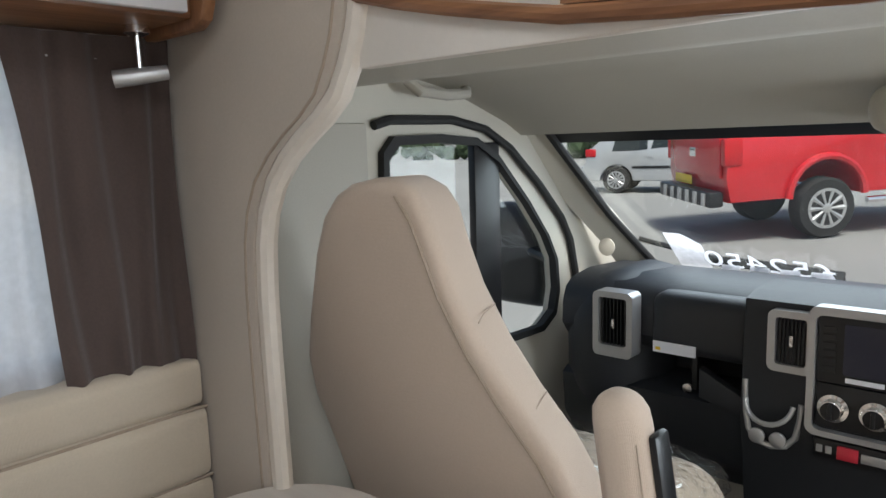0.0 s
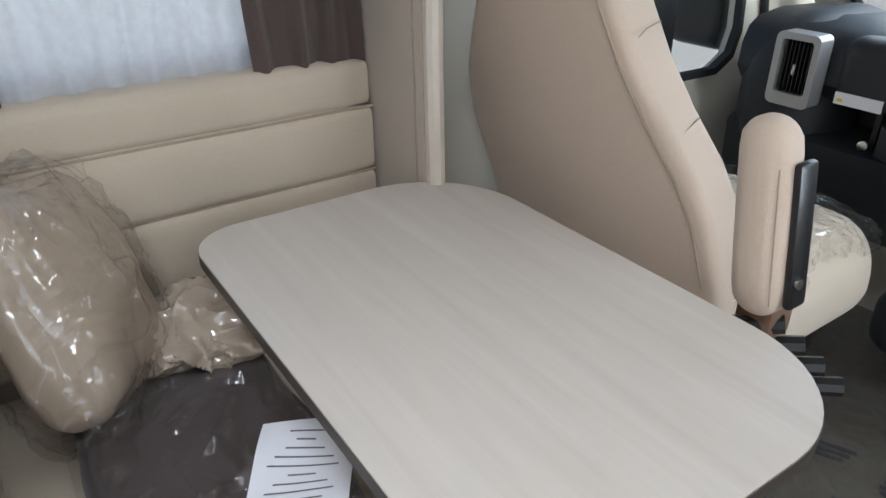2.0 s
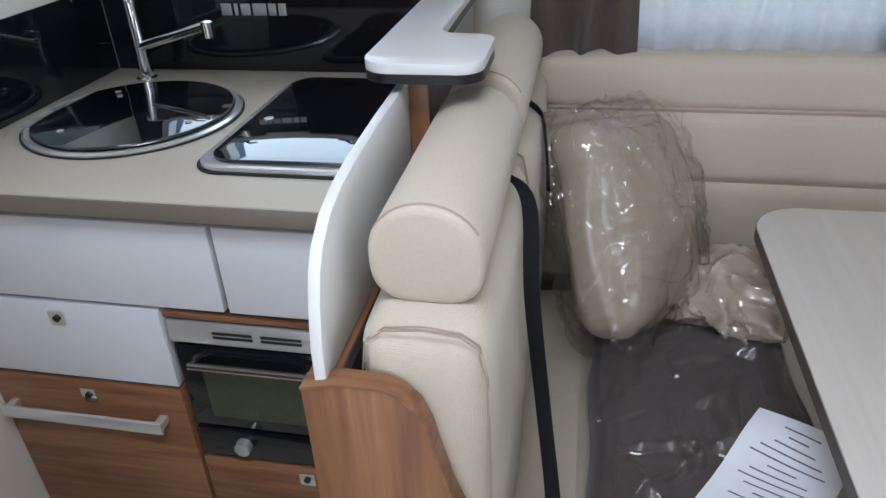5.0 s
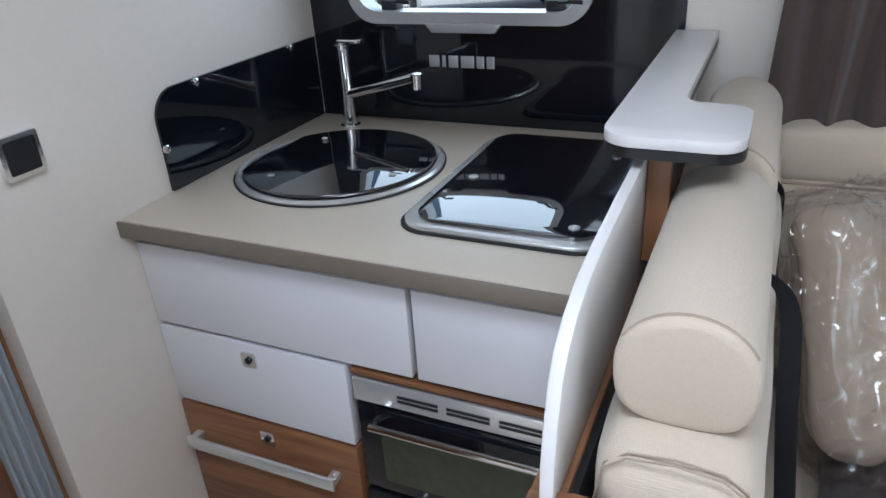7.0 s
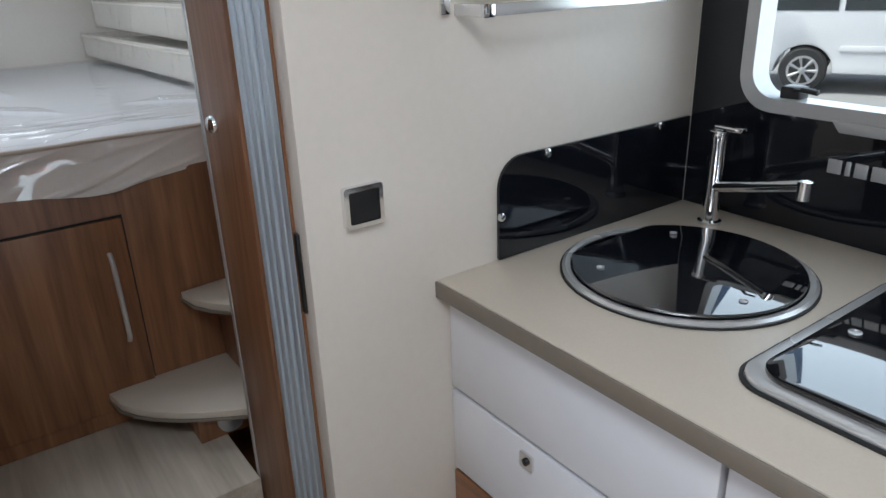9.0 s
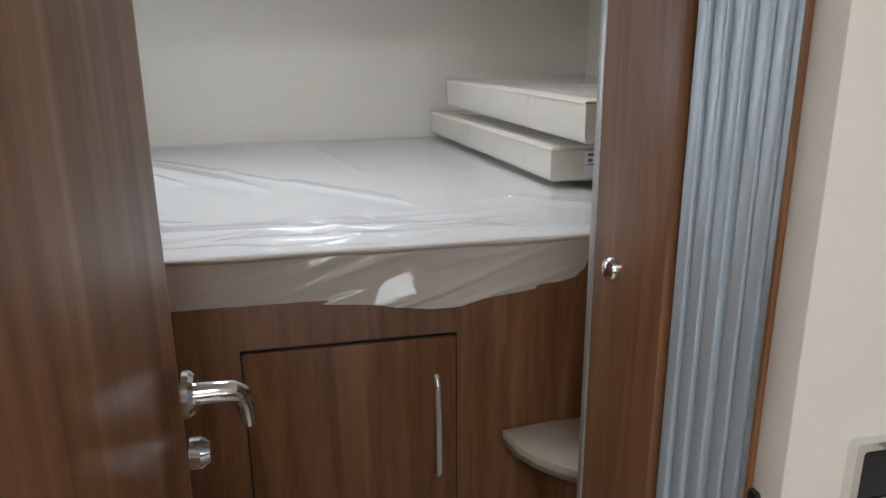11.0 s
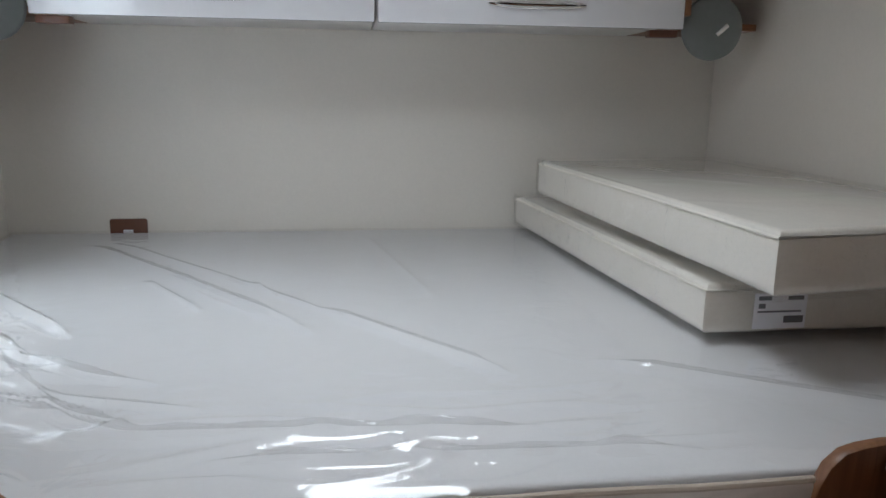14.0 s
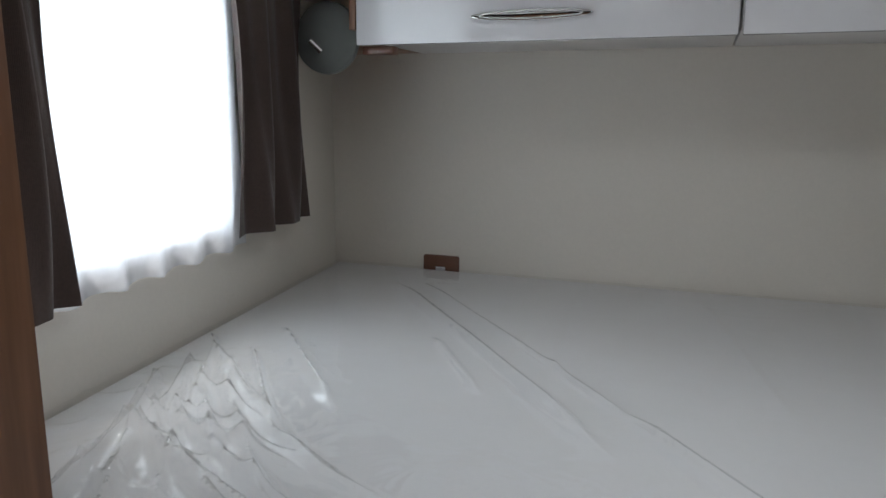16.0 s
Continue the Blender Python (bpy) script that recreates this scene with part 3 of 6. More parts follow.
def divider():
    """Padded wall between lounge and cab, with an S-shaped open edge."""
    edge = [(-0.805, 0.0), (-0.808, 0.75), (-0.814, 1.0), (-0.814, 1.10), (-0.808, 1.184), (-0.795, 1.235), (-0.768, 1.285), (-0.728, 1.326), (-0.682, 1.358), (-0.640, 1.383), (-0.604, 1.411), (-0.580, 1.45), (-0.562, 1.49), (-0.552, 1.53), (-0.548, 1.62), (-0.546, TOP)]
    th = thing("lounge_divider", (-0.95, 0.64, 0), "beige cloth-covered divider with curved edge and pale piping", "divider", kind="structure")
    part("panel", bm_prism([(-1.12, 0.0)] + edge + [(-1.12, TOP)], 0.625, 0.665, "y", 0.006), LINING, th)
    part("piping", bm_tube([(x + 0.014, 0.642, z) for x, z in edge], 0.018, 10), PALE_PIPING, th, "pale moulded edge piping")
    part("seam", bm_tube([(x - 0.022, 0.624, z) for x, z in edge], 0.0025, 6), PIPING, th)


divider()


def wall_cushion():
    th = thing("wall_cushion", (-1.03, 0.2, 0.5), "beige fabric wall cushion with two horizontal seams", "cushion")
    for z0, z1, d in ((0.868, 0.955, 0.085), (0.733, 0.866, 0.098), (0.50, 0.731, 0.098)):
        part("pad", bm_soft(LEFT - 0.01, LEFT + d, -0.20, 0.622, z0 - 0.004, z1 + 0.004, 5.0, 12, 0.006), CUSHION, th)
    for z in (0.867, 0.732):
        part("seam", bm_tube([(LEFT + 0.088, -0.2 + 0.82 * i / 8, z) for i in range(9)], 0.003, 6), PIPING, th)


wall_cushion()


def bench():
    """Forward-facing double bench: base, seat, back cushions, wooden end."""
    th = thing("dinette_bench", (-0.5, -0.1, 0), "beige upholstered bench seat with walnut side cheek", "bench")
    part("base", bm_box(-1.06, -0.20, -0.30, 0.16, 0, 0.34, 0.01), WALNUT_X, th)
    part("seat", bm_soft(-1.0, -0.19, -0.20, 0.19, 0.34, 0.48, 2.6, 12, 0.012, lump=0.004), CUSHION, th)
    cheek = [(-0.338, 0.0), (-0.338, 0.889), (-0.30, 0.898), (-0.262, 0.897), (-0.245, 0.890), (-0.231, 0.875), (-0.222, 0.852), (-0.215, 0.820), (-0.204, 0.775), (-0.178, 0.70), (-0.13, 0.60), (0.02, 0.50), (0.16, 0.46), (0.16, 0.0)]
    part("side_cheek", bm_prism(cheek, -0.183, -0.162, "x", 0.002), WALNUT, th, "curved walnut side cheek")
    part("cheek_edge", bm_strip([(-0.1725, y, z + 0.0015) for y, z in cheek[1:-1]], 0.0225, 0.003, (1, 0, 0)), WALNUT_Y, th, "reddish walnut edge banding")
    part("rear_board", bm_box(-1.06, -0.1835, -0.338, -0.327, 0.0, 0.892, 0.002), WALNUT, th)
    part("top_rail", bm_box(-1.06, -0.1835, -0.326, -0.309, 0.85, 0.890, 0.002), WALNUT_X, th)
    part("hinge_gap", bm_box(-1.04, -0.19, -0.3085, -0.302, 0.5, 0.886), DARK_PLASTIC, th, "dark gap behind the cushion")
    for x0, x1 in ((-0.60, -0.188), (-1.02, -0.61)):
        b = part("back_cushion", bm_soft(x0, x1, -0.294, -0.168, 0.44, 0.940, 3.6, 20, 0.010, lump=0.004, seed=x0), CUSHION, th)
        for d in (0.0, 0.008):
            part("piping", bm_tube([(x1 - 0.009 - d, y + 0.009, z - 0.013 - d * 0.2) for y, z in ((-0.298, 0.90), (-0.293, 0.935), (-0.275, 0.950), (-0.24, 0.954), (-0.205, 0.950), (-0.188, 0.938), (-0.181, 0.90), (-0.179, 0.80), (-0.178, 0.65))], 0.0010, 6), PIPING, b)


bench()


def headrest(x0, x1, name_label):
    """A D-shaped bolster lying on the backrest."""
    th = thing("headrest", ((x0 + x1) / 2, -0.234, 0.938), name_label, "headrest", "headrests on the bench")
    prof = []
    for k in range(40):
        a = 2 * math.pi * k / 40
        c, sn = math.cos(a), math.sin(a)
        e = 2.0 if sn > 0 else 3.2
        rr = (abs(c) ** e + abs(sn) ** e) ** (-1 / e)
        prof.append((-0.234 + 0.055 * c * rr, 0.989 + 0.052 * sn * rr))
    part("bolster", bm_prism(prof, x0, x1, "x", 0.009, 3), CUSHION, th)
    part("end_seam", bm_tube([(x1 - 0.0075, y + (y + 0.234) * -0.015, z - (z - 0.989) * 0.015) for y, z in prof[3:18]], 0.0016, 6), PIPING, th)


headrest(-0.585, -0.24, "beige fabric bolster headrest lying on the bench back")
headrest(-0.985, -0.63, "beige fabric bolster headrest beside the wall on the bench back")


def belt(points, name_label, side=(0.45, 0.85, 0.1)):
    """Webbing that follows its points in a soft curve."""
    pts = [Vector(p) for p in points]
    fine = []
    for i in range(len(pts) - 1):
        p0, p1, p2, p3 = pts[max(i - 1, 0)], pts[i], pts[i + 1], pts[min(i + 2, len(pts) - 1)]
        for k in range(6):
            u = k / 6
            fine.append(0.5 * ((2 * p1) + (p2 - p0) * u + (2 * p0 - 5 * p1 + 4 * p2 - p3) * u * u + (3 * p1 - p0 - 3 * p2 + p3) * u ** 3))
    fine.append(pts[-1])
    th = thing("seat_belt", tuple(pts[-1]), name_label, "seat belt", "bench seat belts")
    part("webbing", bm_strip(fine, 0.021, 0.0025, side), BELT, th)


belt([(-0.495, -0.235, 0.962), (-0.478, -0.195, 0.968), (-0.452, -0.158, 0.945), (-0.39, -0.146, 0.85), (-0.365, -0.126, 0.70), (-0.305, -0.107, 0.60), (-0.25, -0.10, 0.487)], "black webbing seat belt hanging down over the bench back")
belt([(-0.76, -0.245, 0.962), (-0.757, -0.21, 0.968), (-0.80, -0.176, 0.93), (-0.86, -0.168, 0.85), (-0.88, -0.160, 0.75)], "short black seat belt over the bench back near the wall")


def table():
    th = thing("dinette_table", (-0.4, 0.4, 0), "pale limed-wood dinette table with rounded corners", "table")
    o = rounded(-0.835, 0.012, 0.178, 0.713, (0.17, 0.19, 0.085, 0.16), 12)
    part("tabletop", bm_prism(o, 0.744, 0.762, "z", 0.0), TABLE_WOOD, th)
    part("edge_band", bm_frame([(x + (x + 0.41) * 0.003, y + (y - 0.446) * 0.004) for x, y in o], [(x - (x + 0.41) * 0.006, y - (y - 0.446) * 0.006) for x, y in o], 0.741, 0.7595), TABLE_EDGE, th, "dark brown-grey edge band")
    part("support_rail", bm_box(-0.84, -0.5, 0.22, 0.25, 0.705, 0.741, 0.003), STEEL, th)
    part("leg", bm_lathe([(0.11, 0), (0.11, 0.01), (0.03, 0.03), (0.03, 0.70), (0.08, 0.715), (0.08, 0.741)], (-0.35, 0.42, 0), "z", 28), STEEL, th)


table()


def crease(x, y, a, b, w, h):
    """Height of a film fold along the line a-b."""
    ax, ay, bx, by = *a, *b
    dx, dy = bx - ax, by - ay
    n = math.hypot(dx, dy)
    u = ((x - ax) * dx + (y - ay) * dy) / n / n
    d = ((x - ax) * dy - (y - ay) * dx) / n
    if u < -0.1 or u > 1.1:
        return 0.0
    e = max(0.0, min(1.0, (u + 0.1) * 5)) * max(0.0, min(1.0, (1.1 - u) * 5))
    return h * e * math.exp(-abs(d / w) ** 1.2)


def soft_goods():
    """Bagged cushions and bedding on the bench."""
    th = thing("bagged_pillow", (-0.75, -0.03, 0.48), "taupe woven cushion wrapped in clear polythene, leaning in the bench corner", "cushion")
    m = pose(-0.82, -0.010, 0.728, 114, 0, -26) @ pose(0, 0, 0, 0, 0, 14)
    part("cushion", turned(bm_soft(-0.150, 0.150, -0.172, 0.172, -0.05, 0.05, 2.6, 30, 0.040, lump=0.010, seed=3), m), WRAPPED_TAUPE, th)
    part("bag", turned(bm_soft(-0.166, 0.162, -0.190, 0.188, -0.058, 0.058, 3.0, 60, 0.036, lump=0.012, seed=5, ridge=0.016), m), FILM_BAG, th, "crumpled clear polythene bag")
    tail = pose(-0.80, 0.185, 0.610, 10, -4, -22)
    part("bag_tail", turned(bm_soft(-0.09, 0.09, -0.08, 0.08, -0.03, 0.03, 2.2, 34, 0.02, lump=0.012, seed=7, ridge=0.024), tail), WRAPPED_TAUPE, th, "gathered neck of the polythene bag")
    th = thing("bagged_textiles", (-0.5, 0.05, 0.48), "dark brown folded textiles in a clear polythene bag on the bench", "bedding bag")
    part("textile", bm_soft(-0.78, -0.29, -0.058, 0.246, 0.484, 0.578, 2.6, 44, 0.022, lump=0.010, seed=8), TEXTILE_DARK, th)
    rnd = random.Random(21)
    lines = []
    for k in range(62):
        cx, cy, an, ln = rnd.uniform(-0.76, -0.27), rnd.uniform(-0.09, 0.23), rnd.gauss(2.3, 0.5), rnd.uniform(0.05, 0.17)
        lines.append(((cx, cy), (cx + ln * math.cos(an), cy + ln * math.sin(an)), rnd.uniform(0.005, 0.012), rnd.uniform(0.008, 0.022)))

    def cover(u, v):
        x, y = -0.80 + 0.525 * u, -0.078 + 0.343 * v
        e = max(0.0, (1 - abs(2 * u - 1) ** 6) * (1 - abs(2 * v - 1) ** 6))
        z = 0.486 + 0.104 * e ** 0.5 + 0.006 * noise.noise(Vector((x * 12, y * 12, 3))) * e
        return (x, y, z + e * min(0.026, sum(crease(x, y, *f) for f in lines)))
    part("bag", bm_grid(cover, 190, 130), FILM_BAG, th, "shiny clear polythene bag", 60)
    th = thing("note_sheet", (-0.42, 0.157, 0.62), "white printed instruction sheet lying in the bag's folds", "paper")
    m = pose(-0.377, 0.162, 0.626, 3, 2, -31.5)
    sx, sy = 0.197, 0.126
    part("sheet", turned(bm_grid(lambda u, v: ((u - 0.5) * sx, (v - 0.5) * sy, 0.004 * math.sin(u * 7 + v * 3)), 14, 8, 0.0008), m), PAPER, th)
    widths = (0.045, 0.025, 0.05, 0.075, 0.09, 0.035, 0.068, 0.085, 0.06, 0.028, 0.075, 0.045)
    for k, w in enumerate(widths):
        x0 = -0.078 + k * 0.0138
        part("text_line", turned(bm_grid(lambda u, v: (x0 + u * 0.0026, -w / 2 + v * w, 0.0018 + 0.004 * math.sin(((x0 + u * 0.0026) / sx + 0.5) * 7 + ((-w / 2 + v * w) / sy + 0.5) * 3)), 1, 8), m), INK, th)


soft_goods()


def locker():
    """Overhead locker over the lounge window."""
    th = thing("overhead_locker", (-0.95, 0.1, 1.54), "white overhead locker with walnut rounded end above the lounge window", "cabinet")
    part("body", bm_box(LEFT, -0.855, -0.30, 0.575, 1.54, 1.92, 0.004), WALNUT_Y, th)
    part("door", bm_box(-0.854, -0.836, -0.29, 0.56, 1.545, 1.90, 0.004), WHITE_GLOSS, th, "white gloss flap door")
    part("end_cheek", bm_prism([(LEFT, 1.525), (-0.86, 1.525), (-0.835, 1.537), (-0.822, 1.565), (-0.818, 1.62), (-0.818, 1.92), (LEFT, 1.92)], 0.577, 0.60, "y", 0.004), WALNUT, th)


locker()


def spot_lamp():
    th = thing("spot_lamp", (-0.97, 0.53, 1.53), "small satin metal reading spot on a stem under the locker", "lamp")
    part("base", bm_lathe([(0.02, 0), (0.02, -0.012), (0.012, -0.016)], (-0.96, 0.535, 1.5395), "z", 20), CHROME, th)
    part("stem", bm_tube([(-0.96, 0.535, 1.525), (-0.96, 0.535, 1.468)], 0.004, 8), CHROME, th)
    part("head", bm_tube([(-0.98, 0.50, 1.455), (-0.965, 0.525, 1.459), (-0.945, 0.575, 1.467)], [0.014, 0.014, 0.012], 14), SILVER, th)


spot_lamp()


def drape(name, label, y0, y1, z0, z1, x, folds, depth, mat, sway=0.0, wavy_hem=0.0, cat="curtain", group="", lean=0.0):
    def fn(u, v):
        y, z = y0 + (y1 - y0) * u, z1 + (z0 - z1) * v
        a = math.sin(u * folds * 6.283 + 0.6 * math.sin(v * 3)) * depth * (0.55 + 0.45 * v)
        a += 0.25 * depth * math.sin(u * folds * 14.1 + v * 4)
        hem = wavy_hem * math.sin(u * folds * 6.283 + 1.0) * v
        y -= lean * (1 - v) * (1 - u)
        return (x + a, y + sway * v * (1 - 2 * u) + 0.006 * math.sin(v * 5 + u * 9), z + hem)
    th = solo(name, bm_grid(fn, 90, 26, 0.0015), mat, label, cat, group=group, smooth=60)
    return th


drape("voile_curtain", "sheer white voile hanging in front of the lounge window", -0.06, 0.415, 0.948, 1.50, -1.045, 7, 0.008, VOILE, wavy_hem=0.008)
drape("brown_curtain", "dark brown lined curtain drawn aside beside the divider", 0.400, 0.615, 0.94, 1.53, -1.018, 3.0, 0.010, CURTAIN, group="lounge curtains", lean=0.055)
drape("brown_curtain", "dark brown lined curtain drawn aside behind the bench", -0.20, -0.02, 0.935, 1.50, -1.03, 2.5, 0.016, CURTAIN, group="lounge curtains")
for y0, y1 in ((0.36, 0.42), (0.46, 0.51)):
    solo("curtain_rail", bm_tube([(-1.03, y0, 1.492), (-1.03, y1, 1.492)], 0.006, 10), SILVER, "short metal curtain rail sleeve", "curtain rail", group="curtain rails")


def window(name, x, y0, y1, z0, z1, r, label, out):
    """A round-cornered acrylic window in a side wall."""
    th = thing(name, (x, (y0 + y1) / 2, z0), label, "window", kind="structure")
    d = 0.012 * out
    part("window_frame", bm_frame(rounded(y0 - 0.022, y1 + 0.022, z0 - 0.022, z1 + 0.022, r + 0.02), rounded(y0, y1, z0, z1, r), x - d, x + 0.03 * out, "x"), SILVER, th)
    p = part("pane", bm_prism(rounded(y0 - 0.01, y1 + 0.01, z0 - 0.01, z1 + 0.01, r), x + 0.034 * out, x + 0.038 * out, "x"), GLASS, th)
    p.visible_shadow = False
    return th


window("window_lounge", LEFT, -0.09, 0.49, 1.0, 1.49, 0.06, "lounge side window with rounded grey frame", -1)
bw = window("window_bedroom", 0, 0.63, 1.23, 1.24, 1.72, 0.05, "bedroom side window with rounded grey frame", 1)
bw.matrix_world = BEDSIDE @ Matrix.Translation(bw.location)

# ---- kitchen ----


def kitchen():
    th = thing("worktop", (-0.78, -0.7, 0.86), "taupe laminate kitchen worktop with brown-grey front edge", "worktop")
    part("slab", bm_box(LEFT, -0.4805, -1.0995, -0.346, 0.874, 0.90, 0.001), WORKTOP, th)
    part("front_edge", bm_box(-0.480, -0.476, -1.0995, -0.346, 0.872, 0.8985, 0.001), WORKTOP_EDGE, th)
    # near-black filler: the shade below the worktop edge, put in as colour
    part("shade_filler", bm_box(LEFT + 0.01, -0.505, -1.0990, -0.347, 0.8552, 0.8735), DARK_PLASTIC, th, "dark filler that stands in for the shade under the worktop edge")
    # drawer units
    def unit(name, label, y0, y1, z0, z1, mat, lock=None):
        t = thing(name, (-0.75, (y0 + y1) / 2, z0), label, "cabinet", "kitchen base units")
        part("body", bm_box(LEFT + 0.01, -0.523, y0, y1, z0, z1), WALNUT, t)
        f = part("front", bm_box(-0.522, -0.50, y0 + 0.002, y1 - 0.002, z0 + 0.002, z1 - 0.002, 0.002), mat, t)
        if lock:
            ly, lz = lock
            k = part("push_lock", bm_prism(rounded(ly - 0.014, ly + 0.014, lz - 0.014, lz + 0.014, 0.004, 3), -0.4995, -0.496, "x"), CHROME, f)
            part("lock_button", bm_lathe([(0.006, 0), (0.006, 0.003), (0.004, 0.004)], (-0.496, ly, lz), "x", 14), DARK_PLASTIC, f)
        return t, f
    unit("drawer_unit", "wide white gloss kitchen drawer under the sink", -1.099, -0.612, 0.703, 0.855, WHITE_GLOSS)
    unit("drawer_unit", "white gloss kitchen drawer under the hob", -0.608, -0.346, 0.703, 0.855, WHITE_GLOSS)
    unit("drawer_unit", "white gloss drawer with chrome push lock", -1.099, -0.728, 0.540, 0.699, WHITE_GLOSS, (-0.912, 0.668))
    t, f = unit("base_cabinet", "walnut fridge-height drawer with push lock and bar handle", -1.099, -0.728, 0.06, 0.536, WALNUT_Y, (-0.908, 0.505))
    part("bar_handle", bm_box(-0.478, -0.470, -1.075, -0.765, 0.455, 0.480, 0.003), STEEL, f)
    for y in (-1.065, -0.775):
        part("bar_mount", bm_box(-0.4995, -0.4785, y - 0.008, y + 0.008, 0.46, 0.475, 0.002), STEEL, f)
    unit("filler_panel", "narrow walnut filler panel above the oven", -0.724, -0.346, 0.685, 0.699, WALNUT_Y)
    unit("base_cabinet", "walnut cabinet under the oven", -0.724, -0.346, 0.06, 0.385, WALNUT_Y, (-0.53, 0.36))
    solo("plinth", bm_box(LEFT, -0.54, -1.09, -0.35, 0.0, 0.058), DARK_PLASTIC, "dark recessed kitchen plinth", "plinth", "structure")
    # oven
    ov = thing("oven", (-0.75, -0.5, 0.39), "black glass built-in oven with steel vent strip and bar handle", "oven")
    part("body", bm_box(-1.0, -0.512, -0.722, -0.348, 0.389, 0.683), DARK_PLASTIC, ov)
    v = part("vent_strip", bm_box(-0.5115, -0.499, -0.720, -0.350, 0.640, 0.682, 0.003), STEEL, ov)
    for c in (-0.61, -0.53, -0.45):
        for z in (0.657, 0.665):
            part("slot", bm_box(-0.4985, -0.4975, c - 0.033, c + 0.033, z - 0.0022, z + 0.0022), DARK_PLASTIC, v)
    d = part("glass_door", bm_box(-0.5115, -0.502, -0.718, -0.352, 0.462, 0.634, 0.002), BLACK_GLASS, ov)
    part("inner_window", bm_box(-0.5015, -0.5008, -0.68, -0.39, 0.485, 0.59), material("smoked_oven_glass", (0.05, 0.055, 0.035), 0.08, vary=0.25, bump=0), d)
    h = part("bar_handle", bm_tube([(-0.478, -0.685, 0.612), (-0.478, -0.385, 0.612)], 0.006, 10), CHROME, d)
    for y in (-0.68, -0.39):
        part("handle_mount", bm_tube([(-0.5015, y, 0.612), (-0.478, y, 0.612)], 0.006, 8), CHROME, h)
    c = part("control_panel", bm_box(-0.5115, -0.500, -0.718, -0.352, 0.392, 0.456, 0.002), BLACK_GLASS, ov)
    part("knob", bm_lathe([(0.015, 0), (0.014, 0.014), (0.008, 0.016)], (-0.4995, -0.635, 0.425), "x", 20), SILVER, c)
    # hob
    hb = thing("hob", (-0.77, -0.525, 0.90), "black glass lidded gas hob in a satin steel tray", "hob")
    part("tray", bm_prism(rounded(-1.0, -0.577, -0.665, -0.368, 0.045), 0.9005, 0.910, "z", 0.003), STEEL, hb)
    part("seal", bm_frame(rounded(-1.005, -0.572, -0.670, -0.363, 0.048), rounded(-1.0005, -0.5765, -0.6655, -0.3675, 0.045), 0.9005, 0.904), RUBBER, hb)
    lid = part("glass_lid", bm_prism(rounded(-0.991, -0.592, -0.647, -0.378, 0.038), 0.9105, 0.916, "z", 0.001), LID_GLASS, hb)
    for x, y in ((-0.76, -0.615), (-0.62, -0.415), (-0.92, -0.42)):
        part("grommet", bm_lathe([(0.008, 0), (0.008, 0.0015), (0.006, 0.002), (0.005, 0.0005)], (x, y, 0.9165), "z", 20), SILVER, lid)
    # sink
    cx, cy, r = -0.788, -0.880, 0.178
    sk = thing("sink", (cx, cy, 0.90), "round inset sink with black glass lid and steel rim", "sink")
    part("rim", bm_lathe([(r + 0.007, 0.0005), (r + 0.007, 0.005), (r + 0.002, 0.008), (r - 0.006, 0.007), (r - 0.006, 0.0005)], (cx, cy, 0.90), "z", 64), STEEL, sk)
    part("seal", bm_lathe([(r + 0.010, 0.0005), (r + 0.010, 0.003), (r + 0.0075, 0.003), (r + 0.0075, 0.0005)], (cx, cy, 0.90), "z", 64), RUBBER, sk)
    o = [(cx + (r - 0.008) * math.cos(a), cy + (r - 0.008) * math.sin(a)) for a in (radians(k * 4) for k in range(90))]
    cut = cy - r * 0.80
    o = [(x, max(y, cut)) for x, y in o]
    lid = part("glass_lid", bm_prism(o, 0.9085, 0.914, "z", 0.001), LID_GLASS, sk)
    part("basin", bm_lathe([(r - 0.008, 0.0005), (r - 0.02, 0.0005), (r - 0.0205, 0.004), (r - 0.008, 0.004)], (cx, cy, 0.90), "z", 48), STEEL, sk)
    for x, y in ((cx + 0.11, cy - 0.07), (cx - 0.09, cy - 0.09), (cx + 0.05, cy + 0.13)):
        part("grommet", bm_lathe([(0.006, 0), (0.006, 0.0015), (0.0045, 0.002), (0.0035, 0.0005)], (x, y, 0.9145), "z", 18), SILVER, lid)
    # tap
    tp = thing("kitchen_tap", (-1.0, -0.985, 0.90), "slim chrome kitchen mixer tap with straight spout", "tap")
    bx, by = -1.0, -0.985
    part("body", bm_lathe([(0.021, 0.0005), (0.021, 0.006), (0.016, 0.009), (0.0145, 0.03), (0.0145, 0.15), (0.016, 0.153), (0.016, 0.168), (0.012, 0.170)], (bx, by, 0.90), "z", 28), CHROME, tp)
    sp = part("spout", bm_tube([(bx, by, 0.968), (bx + 0.035, by + 0.10, 0.998), (bx + 0.065, by + 0.195, 1.028)], 0.0095, 14), CHROME, tp)
    part("nozzle", bm_lathe([(0.0115, -0.018), (0.0115, 0.010), (0.008, 0.012)], (bx + 0.064, by + 0.193, 1.023), "z", 20), CHROME, sp)
    part("lever", bm_box(bx - 0.006, bx + 0.010, by - 0.004, by + 0.048, 1.0705, 1.0785, 0.002), CHROME, tp)
    # splashbacks
    sb = thing("splashback", (-0.85, -1.095, 0.90), "black glass splashback with rounded corner on the partition", "splashback", "splashbacks")
    g = part("glass", bm_prism(rounded(LEFT + 0.010, -0.600, 0.9012, 1.068, (0.05, 0.002, 0.002, 0.002)), -1.0995, -1.094, "y"), BLACK_GLASS, sb)
